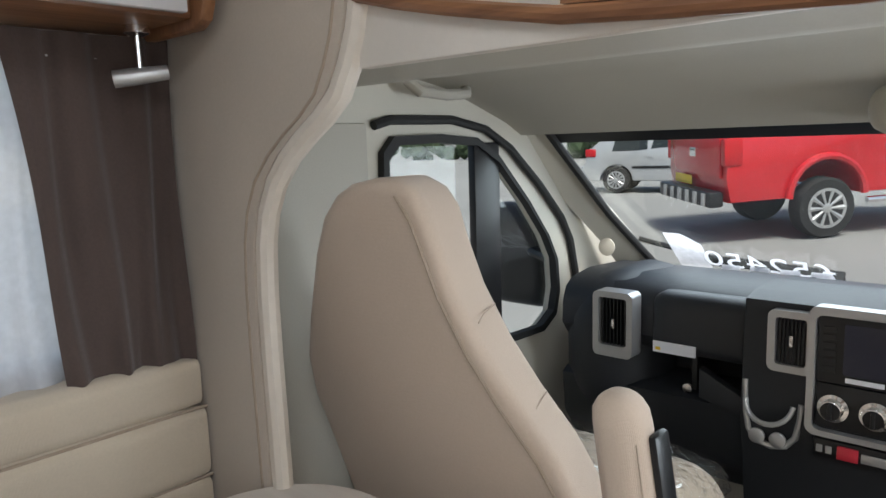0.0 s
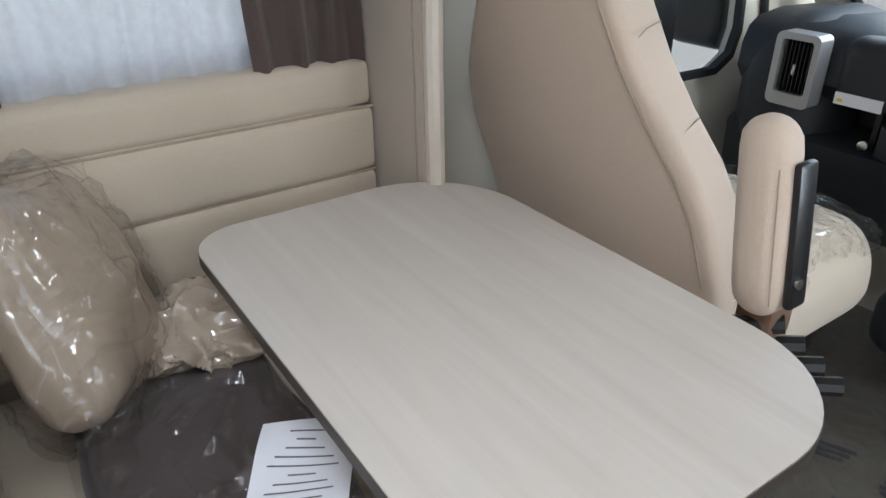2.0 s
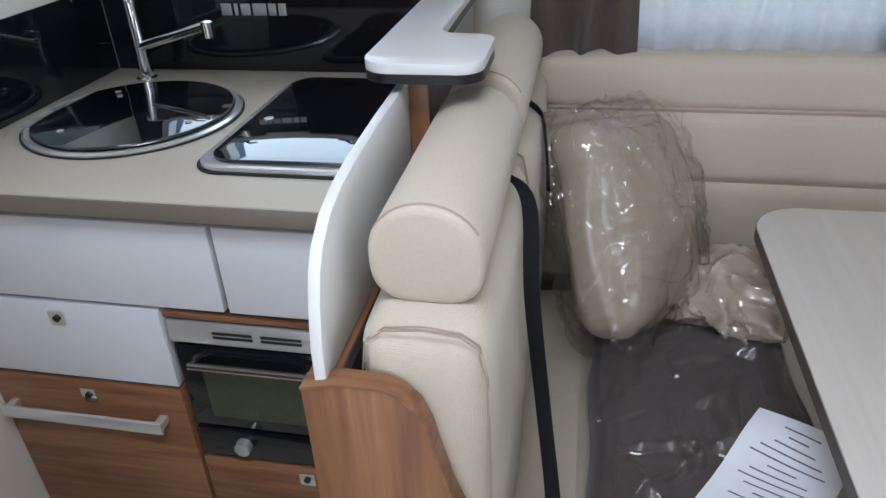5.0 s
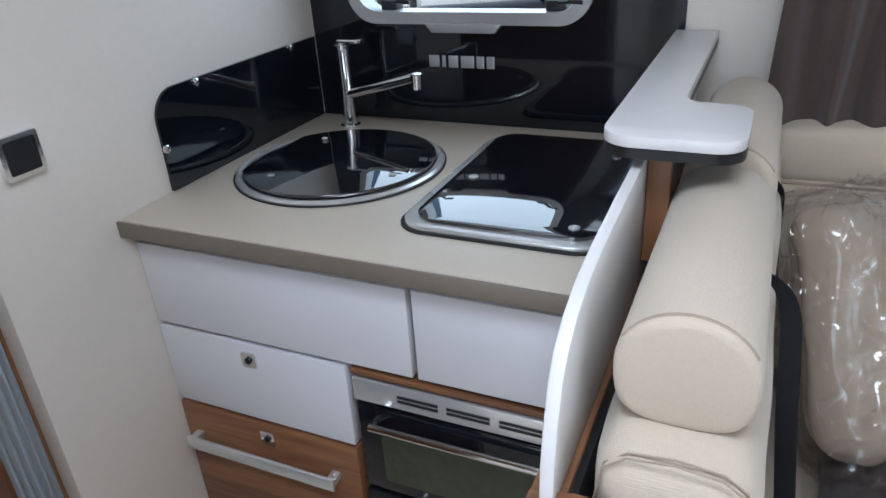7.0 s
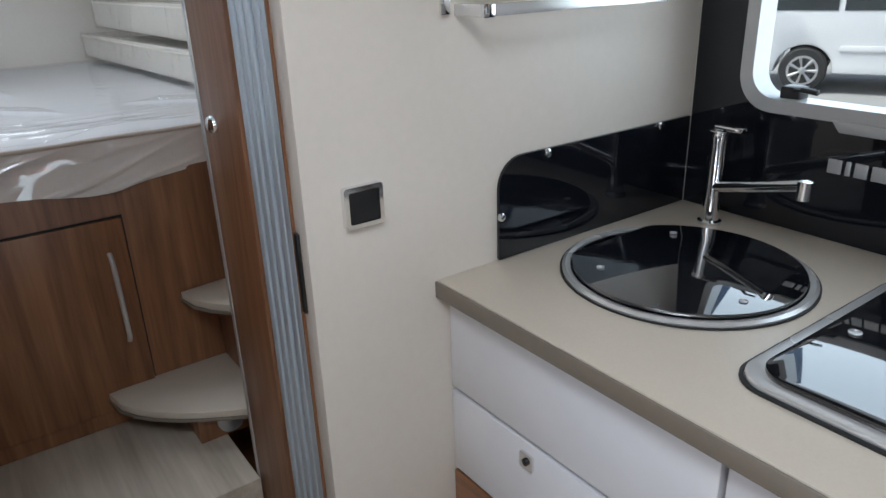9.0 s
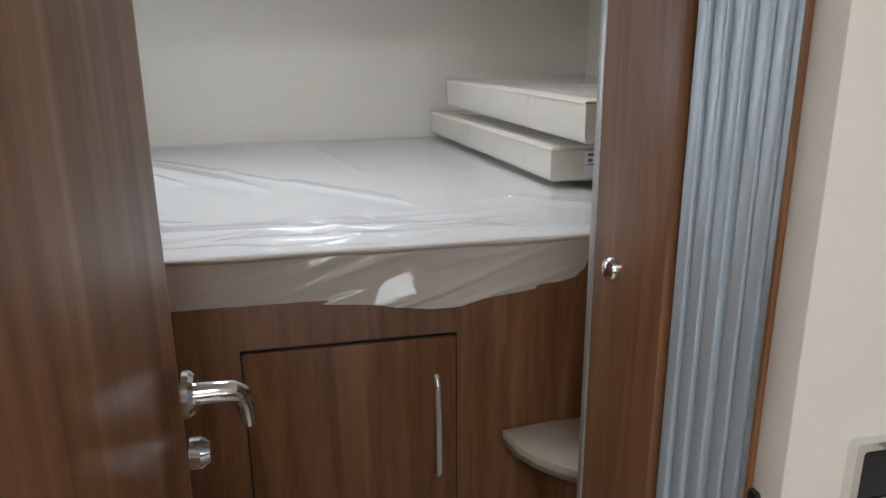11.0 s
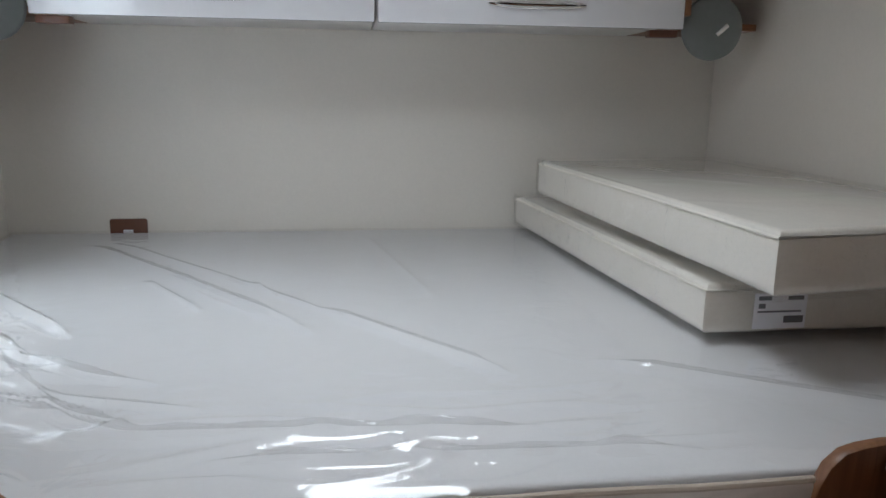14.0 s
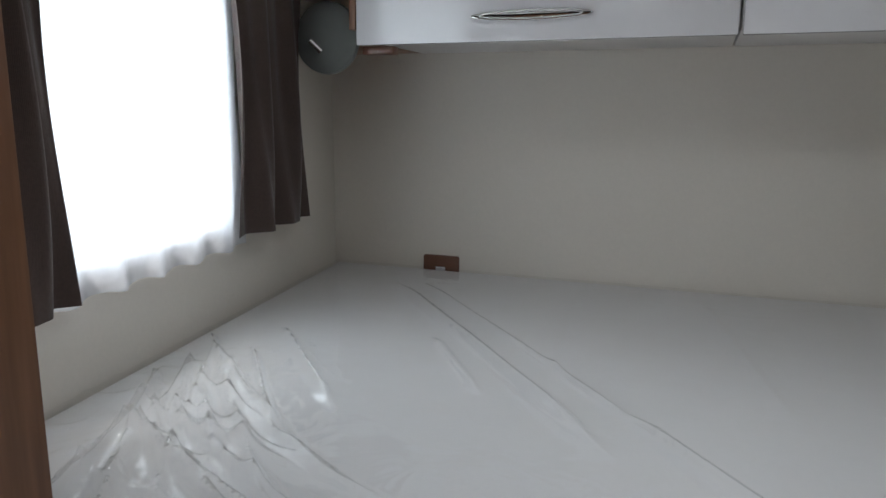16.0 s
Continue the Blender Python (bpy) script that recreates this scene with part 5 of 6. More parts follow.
def cab_shell():
    """Cab side linings with door windows, headlining, pillars and windscreen."""
    inner = [(1.06, 0.84), (1.065, 1.10), (1.075, 1.315), (1.11, 1.35), (1.26, 1.353), (1.40, 1.343), (1.49, 1.295), (1.624, 1.168), (1.72, 1.06), (1.765, 0.985), (1.775, 0.89), (1.755, 0.82), (1.69, 0.783), (1.55, 0.785), (1.40, 0.80), (1.15, 0.815)]
    outer = [(0.668, 0.70), (0.668, 1.10), (0.668, 1.40), (0.668, 1.62), (1.26, 1.62), (1.50, 1.60), (1.66, 1.50), (1.85, 1.30), (2.05, 1.08), (2.25, 0.98), (2.25, 0.86), (2.25, 0.50), (2.0, 0.0), (1.62, 0.0), (1.40, 0.0), (0.668, 0.0)]
    for sgn, nm in ((-1, "left"), (1, "right")):
        x = sgn * 0.98
        th = thing("cab_side_" + nm, (x, 1.4, 0), "cream moulded cab side lining with a window opening", "cab wall", kind="structure")
        part("lining", bm_frame(outer, inner, x, x + 0.03 * sgn, "x"), CAB_TRIM, th)
        part("rear_pillar_trim", bm_box(*sorted((x - 0.012 * sgn, x - 0.001 * sgn)), 0.668, 1.03, 0.30, 1.385, 0.004), CAB_GREY, th, "grey-green pillar trim")
        seal = [(1.05, 1.380), (1.10, 1.392), (1.31, 1.393), (1.44, 1.37), (1.544, 1.32), (1.68, 1.215), (1.80, 1.105), (1.85, 1.03), (1.878, 0.93), (1.88, 0.83), (1.87, 0.72)]
        part("door_seal", bm_tube([(x - 0.012 * sgn, y, z) for y, z in seal], 0.011, 8), RUBBER, th, "black rubber door seal")
        part("window_gasket", bm_frame([(y + (y - 1.45) * 0.012, z + (z - 1.05) * 0.02) for y, z in inner], [(y - (y - 1.45) * 0.035, z - (z - 1.05) * 0.05) for y, z in inner], x - 0.004, x + 0.02, "x"), RUBBER, th)
        part("window_bar", bm_box(x - 0.012, x + 0.012, 1.395, 1.500, 0.785, 1.335, 0.004), DARK_PLASTIC, th, "black window divider bar")
        p = part("pane", bm_prism(inner, x + 0.022 * sgn, x + 0.025 * sgn, "x"), GLASS, th)
        p.visible_shadow = False
        m = part("door_mirror", bm_soft(*sorted((x + 0.06 * sgn, x + 0.30 * sgn)), 1.82, 1.92, 0.80, 1.14, 2.0, 8), DARK_PLASTIC, th, "black door mirror outside")
        part("mirror_arm", bm_tube([(x + 0.02 * sgn, 1.78, 0.98), (x + 0.15 * sgn, 1.85, 0.99)], 0.018, 8), DARK_PLASTIC, m)
        part("pillar", bm_strip([(sgn * 0.985, 1.50, 1.47), (sgn * 0.975, 1.66, 1.36), (sgn * 0.95, 1.84, 1.19), (sgn * 0.90, 2.02, 1.02), (sgn * 0.875, 2.14, 0.90)], 0.115, 0.03, (sgn * 0.75, -0.55, 0.1)), CAB_TRIM, th, "cream windscreen pillar trim")
        part("pillar_seal", bm_tube([(sgn * 0.915, 1.60, 1.40), (sgn * 0.905, 1.74, 1.28), (sgn * 0.875, 1.92, 1.11), (sgn * 0.82, 2.12, 0.93)], 0.012, 8), RUBBER, th)
        part("speaker_disc", bm_lathe([(0.028, 0), (0.028, -0.004), (0.02, -0.006)], (sgn * 0.90, 1.955, 1.0), "y", 24), CAB_TRIM, th)
    # windscreen
    ws = thing("windscreen", (0, 2.0, 0.92), "wide raked windscreen with a black lower border", "windscreen", kind="structure")
    p = part("pane", bm_prism([(1.60, 1.43), (2.24, 0.90), (2.243, 0.903), (1.603, 1.433)], -0.93, 0.93, "x"), GLASS, ws)
    p.visible_shadow = False
    part("top_border", bm_prism([(1.60, 1.400), (1.69, 1.328), (1.695, 1.333), (1.605, 1.405)], -0.92, 0.92, "x"), DARK_PLASTIC, ws)
    # headlining with visors
    hl = thing("headlining", (0, 1.2, 1.4), "grey-cream moulded headlining over the cab", "ceiling", kind="structure")
    prof = [(0.664, 1.47), (0.70, 1.452), (0.76, 1.462), (0.85, 1.448), (0.93, 1.452), (1.0, 1.478), (1.2, 1.487), (1.30, 1.470), (1.42, 1.430), (1.55, 1.385), (1.615, 1.352), (1.64, 1.375), (1.62, 1.62), (0.664, 1.62)]
    part("shell", bm_prism(prof, -1.02, 1.02, "x", 0.0), CAB_GREY, hl, smooth=60)
    part("overcab_wall", bm_box(-0.546, 1.05, 0.640, 0.660, 1.44, TOP, 0.003), CREAM_WALL, hl)
    run = [(-0.535, 1.533), (-0.46, 1.513), (-0.38, 1.495), (-0.30, 1.479), (-0.22, 1.464), (-0.10, 1.454), (0.05, 1.444), (0.4, 1.44), (1.05, 1.46)]
    part("wood_trim", bm_tube([(x, 0.630, z) for x, z in run], 0.010, 10), WALNUT_X, hl, "reddish walnut trim under the overcab shelf")
    part("upper_trim", bm_strip([(x, 0.634, z + 0.019) for x, z in run[4:]], 0.016, 0.012, (0, 0, 1)), WALNUT_X, hl, "second walnut strip above the trim")
    for sgn in (-1, 1):
        v = part("sun_visor", bm_prism(rounded(sgn * 0.47 - 0.32, sgn * 0.47 + 0.32, 1.375, 1.575, 0.03), 1.392, 1.41, "z", 0.004), CAB_TRIM, hl)
        v.matrix_local = Matrix.Translation((0, 1.40, 1.41)) @ Matrix.Rotation(radians(-17), 4, "X") @ Matrix.Translation((0, -1.40, -1.41))
        part("visor_label", bm_box(sgn * 0.47 - 0.10, sgn * 0.47 - 0.02, 1.42, 1.50, 1.3905, 1.3915), PAPER, v)
        g = part("grab_handle", bm_tube([(sgn * 0.93, 1.12, 1.478), (sgn * 0.91, 1.14, 1.452), (sgn * 0.905, 1.22, 1.446), (sgn * 0.91, 1.30, 1.452), (sgn * 0.93, 1.32, 1.478)], 0.013, 10), CAB_GREY, hl)
    part("console_lamp", bm_soft(-0.10, 0.10, 1.40, 1.60, 1.325, 1.42, 2.2, 6), CAB_GREY, hl)
    structure("cab_nose", bm_prism([(2.25, -0.05), (2.25, 0.86), (2.30, 0.88), (2.34, 0.86), (2.34, -0.05)], -1.0, 1.0, "x"), CAB_TRIM, "front bulkhead behind the dashboard", "bulkhead")


cab_shell()


def price_sign():
    th = thing("price_sign", (-0.49, 2.13, 0.94), "white price lettering stuck inside the windscreen, seen from behind", "sign")
    cu = bpy.data.curves.new("price", "FONT")
    cu.body, cu.size, cu.extrude, cu.space_character = "£52450", 0.122, 0.0006, 1.02
    cu.materials.append(PRINT_PALE)
    ob = new("lettering", cu)
    ob.matrix_world = Matrix.Translation((-0.300, 2.206, 0.912)) @ Matrix.Rotation(radians(50), 4, "X") @ pose(0, 0, 0, 90, 0, 180) @ pose(0, 0, 0, 0, 0, 5)
    ob.parent = th
    ob.matrix_parent_inverse = Matrix.Translation((0.49, -2.13, -0.94))
    sh = bm_prism([(-0.055, -0.10), (0.05, -0.10), (0.05, 0.105), (-0.005, 0.105), (-0.055, 0.05)], -0.0006, 0.0006, "y")
    sh.transform(Matrix.Translation((-0.715, 2.135, 0.975)) @ Matrix.Rotation(radians(50), 4, "X") @ pose(0, 0, 0, 0, 0, 180))
    part("notice_sheet", sh, PRINT_SHEET, th, "white notice sheet with cut corner")
    for k in range(4):
        part("sticker", bm_box(-0.62 + k * 0.085, -0.565 + k * 0.085, 2.165, 2.170, 0.925, 0.938), PRINT_PALE, th)


price_sign()


def wiper():
    th = thing("wiper", (-0.6, 2.2, 0.92), "black windscreen wiper resting on the glass outside", "wiper")
    part("arm", bm_tube([(-0.30, 2.27, 0.905), (-0.60, 2.255, 0.925), (-0.90, 2.17, 1.0)], 0.009, 8), DARK_PLASTIC, th)
    part("blade", bm_strip([(-0.30, 2.262, 0.915), (-0.55, 2.255, 0.93), (-0.78, 2.25, 0.935)], 0.03, 0.012, (0, 0.6, 0.8)), RUBBER, th)


wiper()


def air_vent(parent, cx, cz, w, h, y, tilt=0.0):
    """Framed louvre with upright slats and a thumb tab."""
    v = part("vent_frame", bm_frame(rounded(cx - w / 2, cx + w / 2, cz - h / 2, cz + h / 2, 0.016, 4), rounded(cx - w / 2 + 0.016, cx + w / 2 - 0.016, cz - h / 2 + (0.03 if tilt else 0.016), cz + h / 2 - 0.016, 0.008, 4), y - 0.022, y + 0.03, "y"), SILVER, parent, "silver vent surround")
    part("vent_back", bm_box(cx - w / 2 + 0.01, cx + w / 2 - 0.01, y + 0.012, y + 0.02, cz - h / 2 + 0.01, cz + h / 2 - 0.01), DARK_PLASTIC, v)
    n = 7
    for k in range(n):
        x = cx - w / 2 + 0.02 + (w - 0.04) * (k + 0.5) / n
        part("slat", bm_box(x - 0.0012, x + 0.0012, y - 0.012, y + 0.008, cz - h / 2 + (0.03 if tilt else 0.016), cz + h / 2 - 0.016), DARK_PLASTIC, v)
    part("thumb_tab", bm_box(cx - 0.004, cx + 0.004, y - 0.019, y - 0.0125, cz - 0.012, cz + 0.014, 0.002), CHROME, v)


def dashboard():
    th = thing("dashboard", (0, 1.9, 0.3), "black grained van dashboard with silver vents and centre console", "dashboard")
    prof = [(2.24, 0.40), (1.86, 0.40), (1.74, 0.45), (1.655, 0.57), (1.645, 0.685), (1.67, 0.70), (1.80, 0.71), (1.80, 0.785), (1.672, 0.795), (1.645, 0.83), (1.648, 0.89), (1.665, 0.93), (1.70, 0.953), (1.80, 0.965), (2.0, 0.955), (2.245, 0.90)]
    part("main_moulding", bm_prism(prof, -0.87, 0.87, "x", 0.004), BLACK_PLASTIC, th)
    part("end_bulge", bm_soft(-0.90, -0.60, 1.62, 2.1, 0.55, 0.972, 2.0, 10), BLACK_PLASTIC, th)
    part("glovebox_lid", bm_soft(-0.60, -0.325, 1.625, 1.72, 0.795, 0.952, 2.6, 10), BLACK_PLASTIC, th)
    part("shelf_divider", bm_box(-0.50, -0.485, 1.66, 1.79, 0.705, 0.79, 0.003), DARK_PLASTIC, th)
    part("lower_lid", bm_prism([(-0.47, 0.70), (-0.345, 0.665), (-0.345, 0.71), (-0.47, 0.775)], 1.63, 1.66, "y", 0.004), BLACK_PLASTIC, th)
    part("glovebox_lock", bm_lathe([(0.012, 0), (0.012, -0.006), (0.006, -0.008)], (-0.50, 1.64, 0.715), "y", 16), CHROME, th)
    lab = part("warning_label", bm_box(-0.585, -0.475, 1.6205, 1.6235, 0.800, 0.828), PAPER, th, "pale warning label")
    part("label_mark", bm_box(-0.578, -0.565, 1.6195, 1.6203, 0.806, 0.814), PLATE_YELLOW, lab)
    air_vent(th, -0.684, 0.860, 0.112, 0.172, 1.612, 1)
    air_vent(th, -0.250, 0.888, 0.096, 0.138, 1.60)
    cc = part("centre_console", bm_prism([(1.72, 0.42), (1.63, 0.45), (1.60, 0.62), (1.585, 0.70), (1.60, 0.96), (1.66, 0.972), (1.80, 0.972), (1.80, 0.42)], -0.335, 0.30, "x", 0.006), BLACK_PLASTIC, th)
    part("radio_surround", bm_frame(rounded(-0.192, 0.21, 0.688, 0.968, 0.02, 4), rounded(-0.178, 0.196, 0.700, 0.950, 0.015, 4), 1.565, 1.60, "y"), SILVER, cc)
    rd = part("radio", bm_box(-0.176, 0.194, 1.575, 1.60, 0.805, 0.947, 0.003), DARK_PLASTIC, cc)
    part("display", bm_box(-0.125, 0.145, 1.571, 1.5745, 0.828, 0.935), SCREEN, rd)
    part("display_bar", bm_box(-0.12, -0.05, 1.5715, 1.5742, 0.812, 0.822), PAPER, rd)
    for k in range(6):
        part("side_button", bm_box(-0.165, -0.140, 1.572, 1.5745, 0.83 + k * 0.017, 0.842 + k * 0.017, 0.001), DARK_PLASTIC, rd)
    part("climate_panel", bm_box(-0.176, 0.194, 1.578, 1.60, 0.705, 0.802, 0.003), DARK_PLASTIC, cc)
    for x in (-0.140, -0.062, 0.016):
        k = part("climate_knob", bm_lathe([(0.030, 0), (0.030, -0.008), (0.022, -0.010), (0.021, -0.026), (0.017, -0.028)], (x, 1.5775, 0.752), "y", 30), CHROME, cc)
        part("knob_grip", bm_box(x - 0.004, x + 0.004, 1.540, 1.5485, 0.736, 0.768, 0.002), DARK_PLASTIC, k)
        part("knob_face", bm_lathe([(0.019, 0), (0.019, -0.001)], (x, 1.5493, 0.752), "y", 24), DARK_PLASTIC, k)
    sw = part("switch_panel", bm_box(-0.176, 0.194, 1.573, 1.60, 0.640, 0.680, 0.004), DARK_PLASTIC, cc)
    part("hazard_button", bm_box(-0.128, -0.088, 1.566, 1.5725, 0.645, 0.674, 0.002), RED_BUTTON, sw)
    part("side_switch", bm_box(-0.083, -0.02, 1.567, 1.5725, 0.648, 0.668, 0.002), SILVER, sw)
    for x in (-0.168, -0.15):
        part("small_button", bm_box(x, x + 0.012, 1.568, 1.5725, 0.652, 0.668, 0.001), SILVER, sw)
    u = [(-0.325, 0.775), (-0.322, 0.70), (-0.315, 0.66), (-0.295, 0.635), (-0.265, 0.628), (-0.235, 0.635), (-0.215, 0.66), (-0.208, 0.70), (-0.205, 0.74)]
    part("cup_holder", bm_tube([(x, 1.590, z) for x, z in u], 0.007, 8), SILVER, cc, "silver cup holder trim")
    part("cup_ring", bm_tube([(-0.268 + 0.05 * math.cos(radians(a)), 1.577 - 0.02 * abs(math.sin(radians(a))), 0.735 + 0.045 * math.sin(radians(a))) for a in range(180, 361, 15)], 0.006, 8), SILVER, cc)
    for x in (-0.295, -0.25):
        part("socket_cap", bm_lathe([(0.018, 0), (0.018, -0.006), (0.013, -0.009)], (x, 1.588, 0.648), "y", 18), SILVER, cc)
    lw = part("lower_bin", bm_soft(-0.315, 0.27, 1.50, 1.80, 0.285, 0.455, 2.8, 12), BLACK_PLASTIC, cc)
    part("bin_lip", bm_tube([(-0.31, 1.56, 0.40), (-0.27, 1.51, 0.395), (-0.15, 1.497, 0.392), (0.1, 1.495, 0.392)], 0.008, 8), DARK_PLASTIC, lw)
    cc.location = (-0.02, 0.0, 0.010)


dashboard()


def cab_seat(name, cx, label, film):
    """High-backed captain's seat with folded-up armrest, facing forward."""
    th = thing(name, (cx, 1.0, 0), label, "seat", "cab seats")
    s = 1 if cx < 0 else -1
    o = [(-0.86, 0.42), (-0.872, 0.62), (-0.89, 0.74), (-0.915, 0.866), (-0.905, 0.95), (-0.869, 1.03), (-0.832, 1.10), (-0.795, 1.168), (-0.748, 1.235), (-0.705, 1.270), (-0.664, 1.288), (-0.61, 1.297), (-0.56, 1.297), (-0.522, 1.280), (-0.504, 1.250), (-0.497, 1.197), (-0.481, 1.122), (-0.447, 1.04), (-0.40, 0.96), (-0.345, 0.884), (-0.316, 0.82), (-0.292, 0.70), (-0.285, 0.55), (-0.29, 0.42)]
    bm = bm_prism([(cx + s * (x + 0.63), z) for x, z in o], 0.0, 0.135, "y", 0.028, 4)
    for v in bm.verts:
        if s * (v.co.x - cx) > 0.05:
            v.co.x -= s * 0.035 * v.co.y / 0.135
        v.co.z -= 0.009
        v.co.y += 0.70 + (1.28 - v.co.z) * 0.24
    b = part("backrest", bm, SEAT_CLOTH, th)
    def lean(x, z, d=0.0):
        return (cx + s * (x + 0.63), 0.70 + (1.289 - z) * 0.24 + d, z - 0.009)
    ridge = [(-0.545, 1.272), (-0.525, 1.235), (-0.515, 1.19), (-0.500, 1.118), (-0.467, 1.034), (-0.420, 0.952), (-0.366, 0.874), (-0.337, 0.81), (-0.315, 0.70)]
    part("seam", bm_tube([lean(x - 0.008, z, -0.0015) for x, z in ridge], 0.0022, 6), PIPING, b)
    part("side_seam", bm_tube([lean(-0.4545, 1.082, 0.02), lean(-0.476, 1.086, 0.06), lean(-0.491, 1.09, 0.11)], 0.001, 6), PIPING, b)
    part("side_seam", bm_tube([lean(-0.3905, 0.935, 0.02), lean(-0.403, 0.942, 0.06), lean(-0.417, 0.95, 0.11)], 0.001, 6), PIPING, b)
    ax = cx + s * 0.385

    def slant(bm):
        for v in bm.verts:
            v.co.x += s * (1.0 - v.co.z) * 0.15
        return bm
    a = part("armrest", slant(bm_soft(ax - 0.036, ax + 0.036, 0.765, 0.845, 0.728, 1.005, 2.1, 12, 0.003)), SEAT_CLOTH, th)
    part("arm_seam", slant(bm_tube([(ax + s * 0.034, 0.765 + 0.008, z) for z in (0.76, 0.85, 0.95)], 0.0012, 6)), PIPING, a)
    part("arm_plate", slant(bm_box(*sorted((ax + s * 0.0365, ax + s * 0.050)), 0.797, 0.838, 0.75, 0.955, 0.006)), DARK_PLASTIC, a)
    part("arm_screw", slant(bm_lathe([(0.008, 0), (0.008, 0.004)], (ax + s * 0.0505, 0.81, 0.79), "x", 12)), CHROME, a)
    ax += s * 0.035
    part("arm_pivot", bm_box(ax - 0.03, ax + 0.03, 0.80, 0.86, 0.68, 0.745, 0.01), material("bronze_bracket", (0.20, 0.12, 0.08), 0.5, 0.3), th)
    seat = part("seat_cushion", bm_soft(cx - 0.27, cx + s * 0.03 + 0.325, 0.84, 1.40, 0.45, 0.675, 2.3, 16, 0.015, lump=0.006), CUSHION, th, "cream seat cushion")
    if film:
        part("seat_film", bm_soft(cx - 0.275, cx + 0.325, 0.88, 1.40, 0.55, 0.682, 2.2, 30, 0.016, lump=0.010, seed=4, ridge=0.014), FILM_CRUMPLED, th, "loose clear seat cover")
    part("seat_shell", bm_box(cx - 0.26, cx + 0.29, 0.80, 1.32, 0.36, 0.45, 0.02), DARK_PLASTIC, th)
    part("swivel_base", bm_box(cx - 0.22, cx + 0.22, 0.85, 1.25, -0.02, 0.36, 0.01), DARK_PLASTIC, th)
    for k in range(4):
        part("recliner_lever", bm_tube([(cx + s * (0.40 + 0.024 * k), 0.79 + 0.028 * k, 0.695 - 0.034 * k), (cx + s * (0.455 + 0.022 * k), 0.83 + 0.028 * k, 0.71 - 0.036 * k)], 0.015, 8), DARK_PLASTIC, th)


cab_seat("passenger_seat", -0.63, "beige high-backed passenger seat with raised armrest and film", True)
cab_seat("driver_seat", 0.52, "beige high-backed driver seat with raised armrest", False)


def handbrake():
    th = thing("handbrake", (0.03, 0.95, 0), "black handbrake lever with ribbed gaiter on the cab floor", "handbrake")
    prof = []
    for k in range(12):
        prof += [(0.036 - 0.0015 * k, 0.02 + k * 0.022), (0.030 - 0.0015 * k, 0.031 + k * 0.022)]
    part("gaiter", bm_lathe(prof, (0.05, 0.93, 0.0), "z", 24), RUBBER, th)
    part("lever", bm_tube([(0.05, 0.93, 0.28), (0.055, 0.95, 0.38), (0.06, 1.0, 0.46)], [0.016, 0.018, 0.020], 10), DARK_PLASTIC, th)


handbrake()


def floor_film():
    th = thing("floor_film", (-0.05, 1.2, -0.02), "clear protective film with dark printing over the cab carpet", "floor film")
    part("film", bm_grid(lambda u, v: (-0.55 + 1.0 * u, 0.66 + 1.1 * v, -0.010 + 0.016 * abs(noise.noise(Vector((u * 11, v * 13, 3)))) + 0.12 * max(0, 0.45 - v) * max(0.0, 1 - 4 * abs(noise.noise(Vector((u * 13, v * 17, 5)))))), 130, 130), FILM_BAG, th, smooth=70)
    rnd = random.Random(5)
    for r in range(6):
        for c in range(5):
            x0, y0 = -0.36 + c * 0.17 + 0.05 * (r % 2), 0.74 + r * 0.15
            for k in range(3):
                w = rnd.uniform(0.06, 0.10)
                part("print_line", turned(bm_box(-w / 2, w / 2, -0.007, 0.007, 0, 0.0008), pose(x0, y0 + k * 0.024, -0.0165, 0, 0, 24)), INK, th)


floor_film()

# ---- outside ----
GROUND0, RISE = -0.66, 0.066


def ground_z(x, y):
    """The car park lies level beside the van and climbs ahead of it."""
    return GROUND0 + RISE * max(0.0, min(y, 11.5) - 0.05)


def ground():
    bm = bmesh.new()
    ys = [-400, -60, 0.05, 5, 11.5, 20, 40, 400]
    xs = [-400, -40, -10, 0, 10, 40, 400]
    g = [[bm.verts.new((x, y, ground_z(x, y))) for y in ys] for x in xs]
    for i in range(len(xs) - 1):
        for j in range(len(ys) - 1):
            bm.faces.new((g[i][j], g[i + 1][j], g[i + 1][j + 1], g[i][j + 1]))
    bmesh.ops.recalc_face_normals(bm, faces=bm.faces[:])
    return structure("ground", bm, ASPHALT, "grey weathered car park asphalt", "ground")


ground()
PITCH = math.atan(RISE)


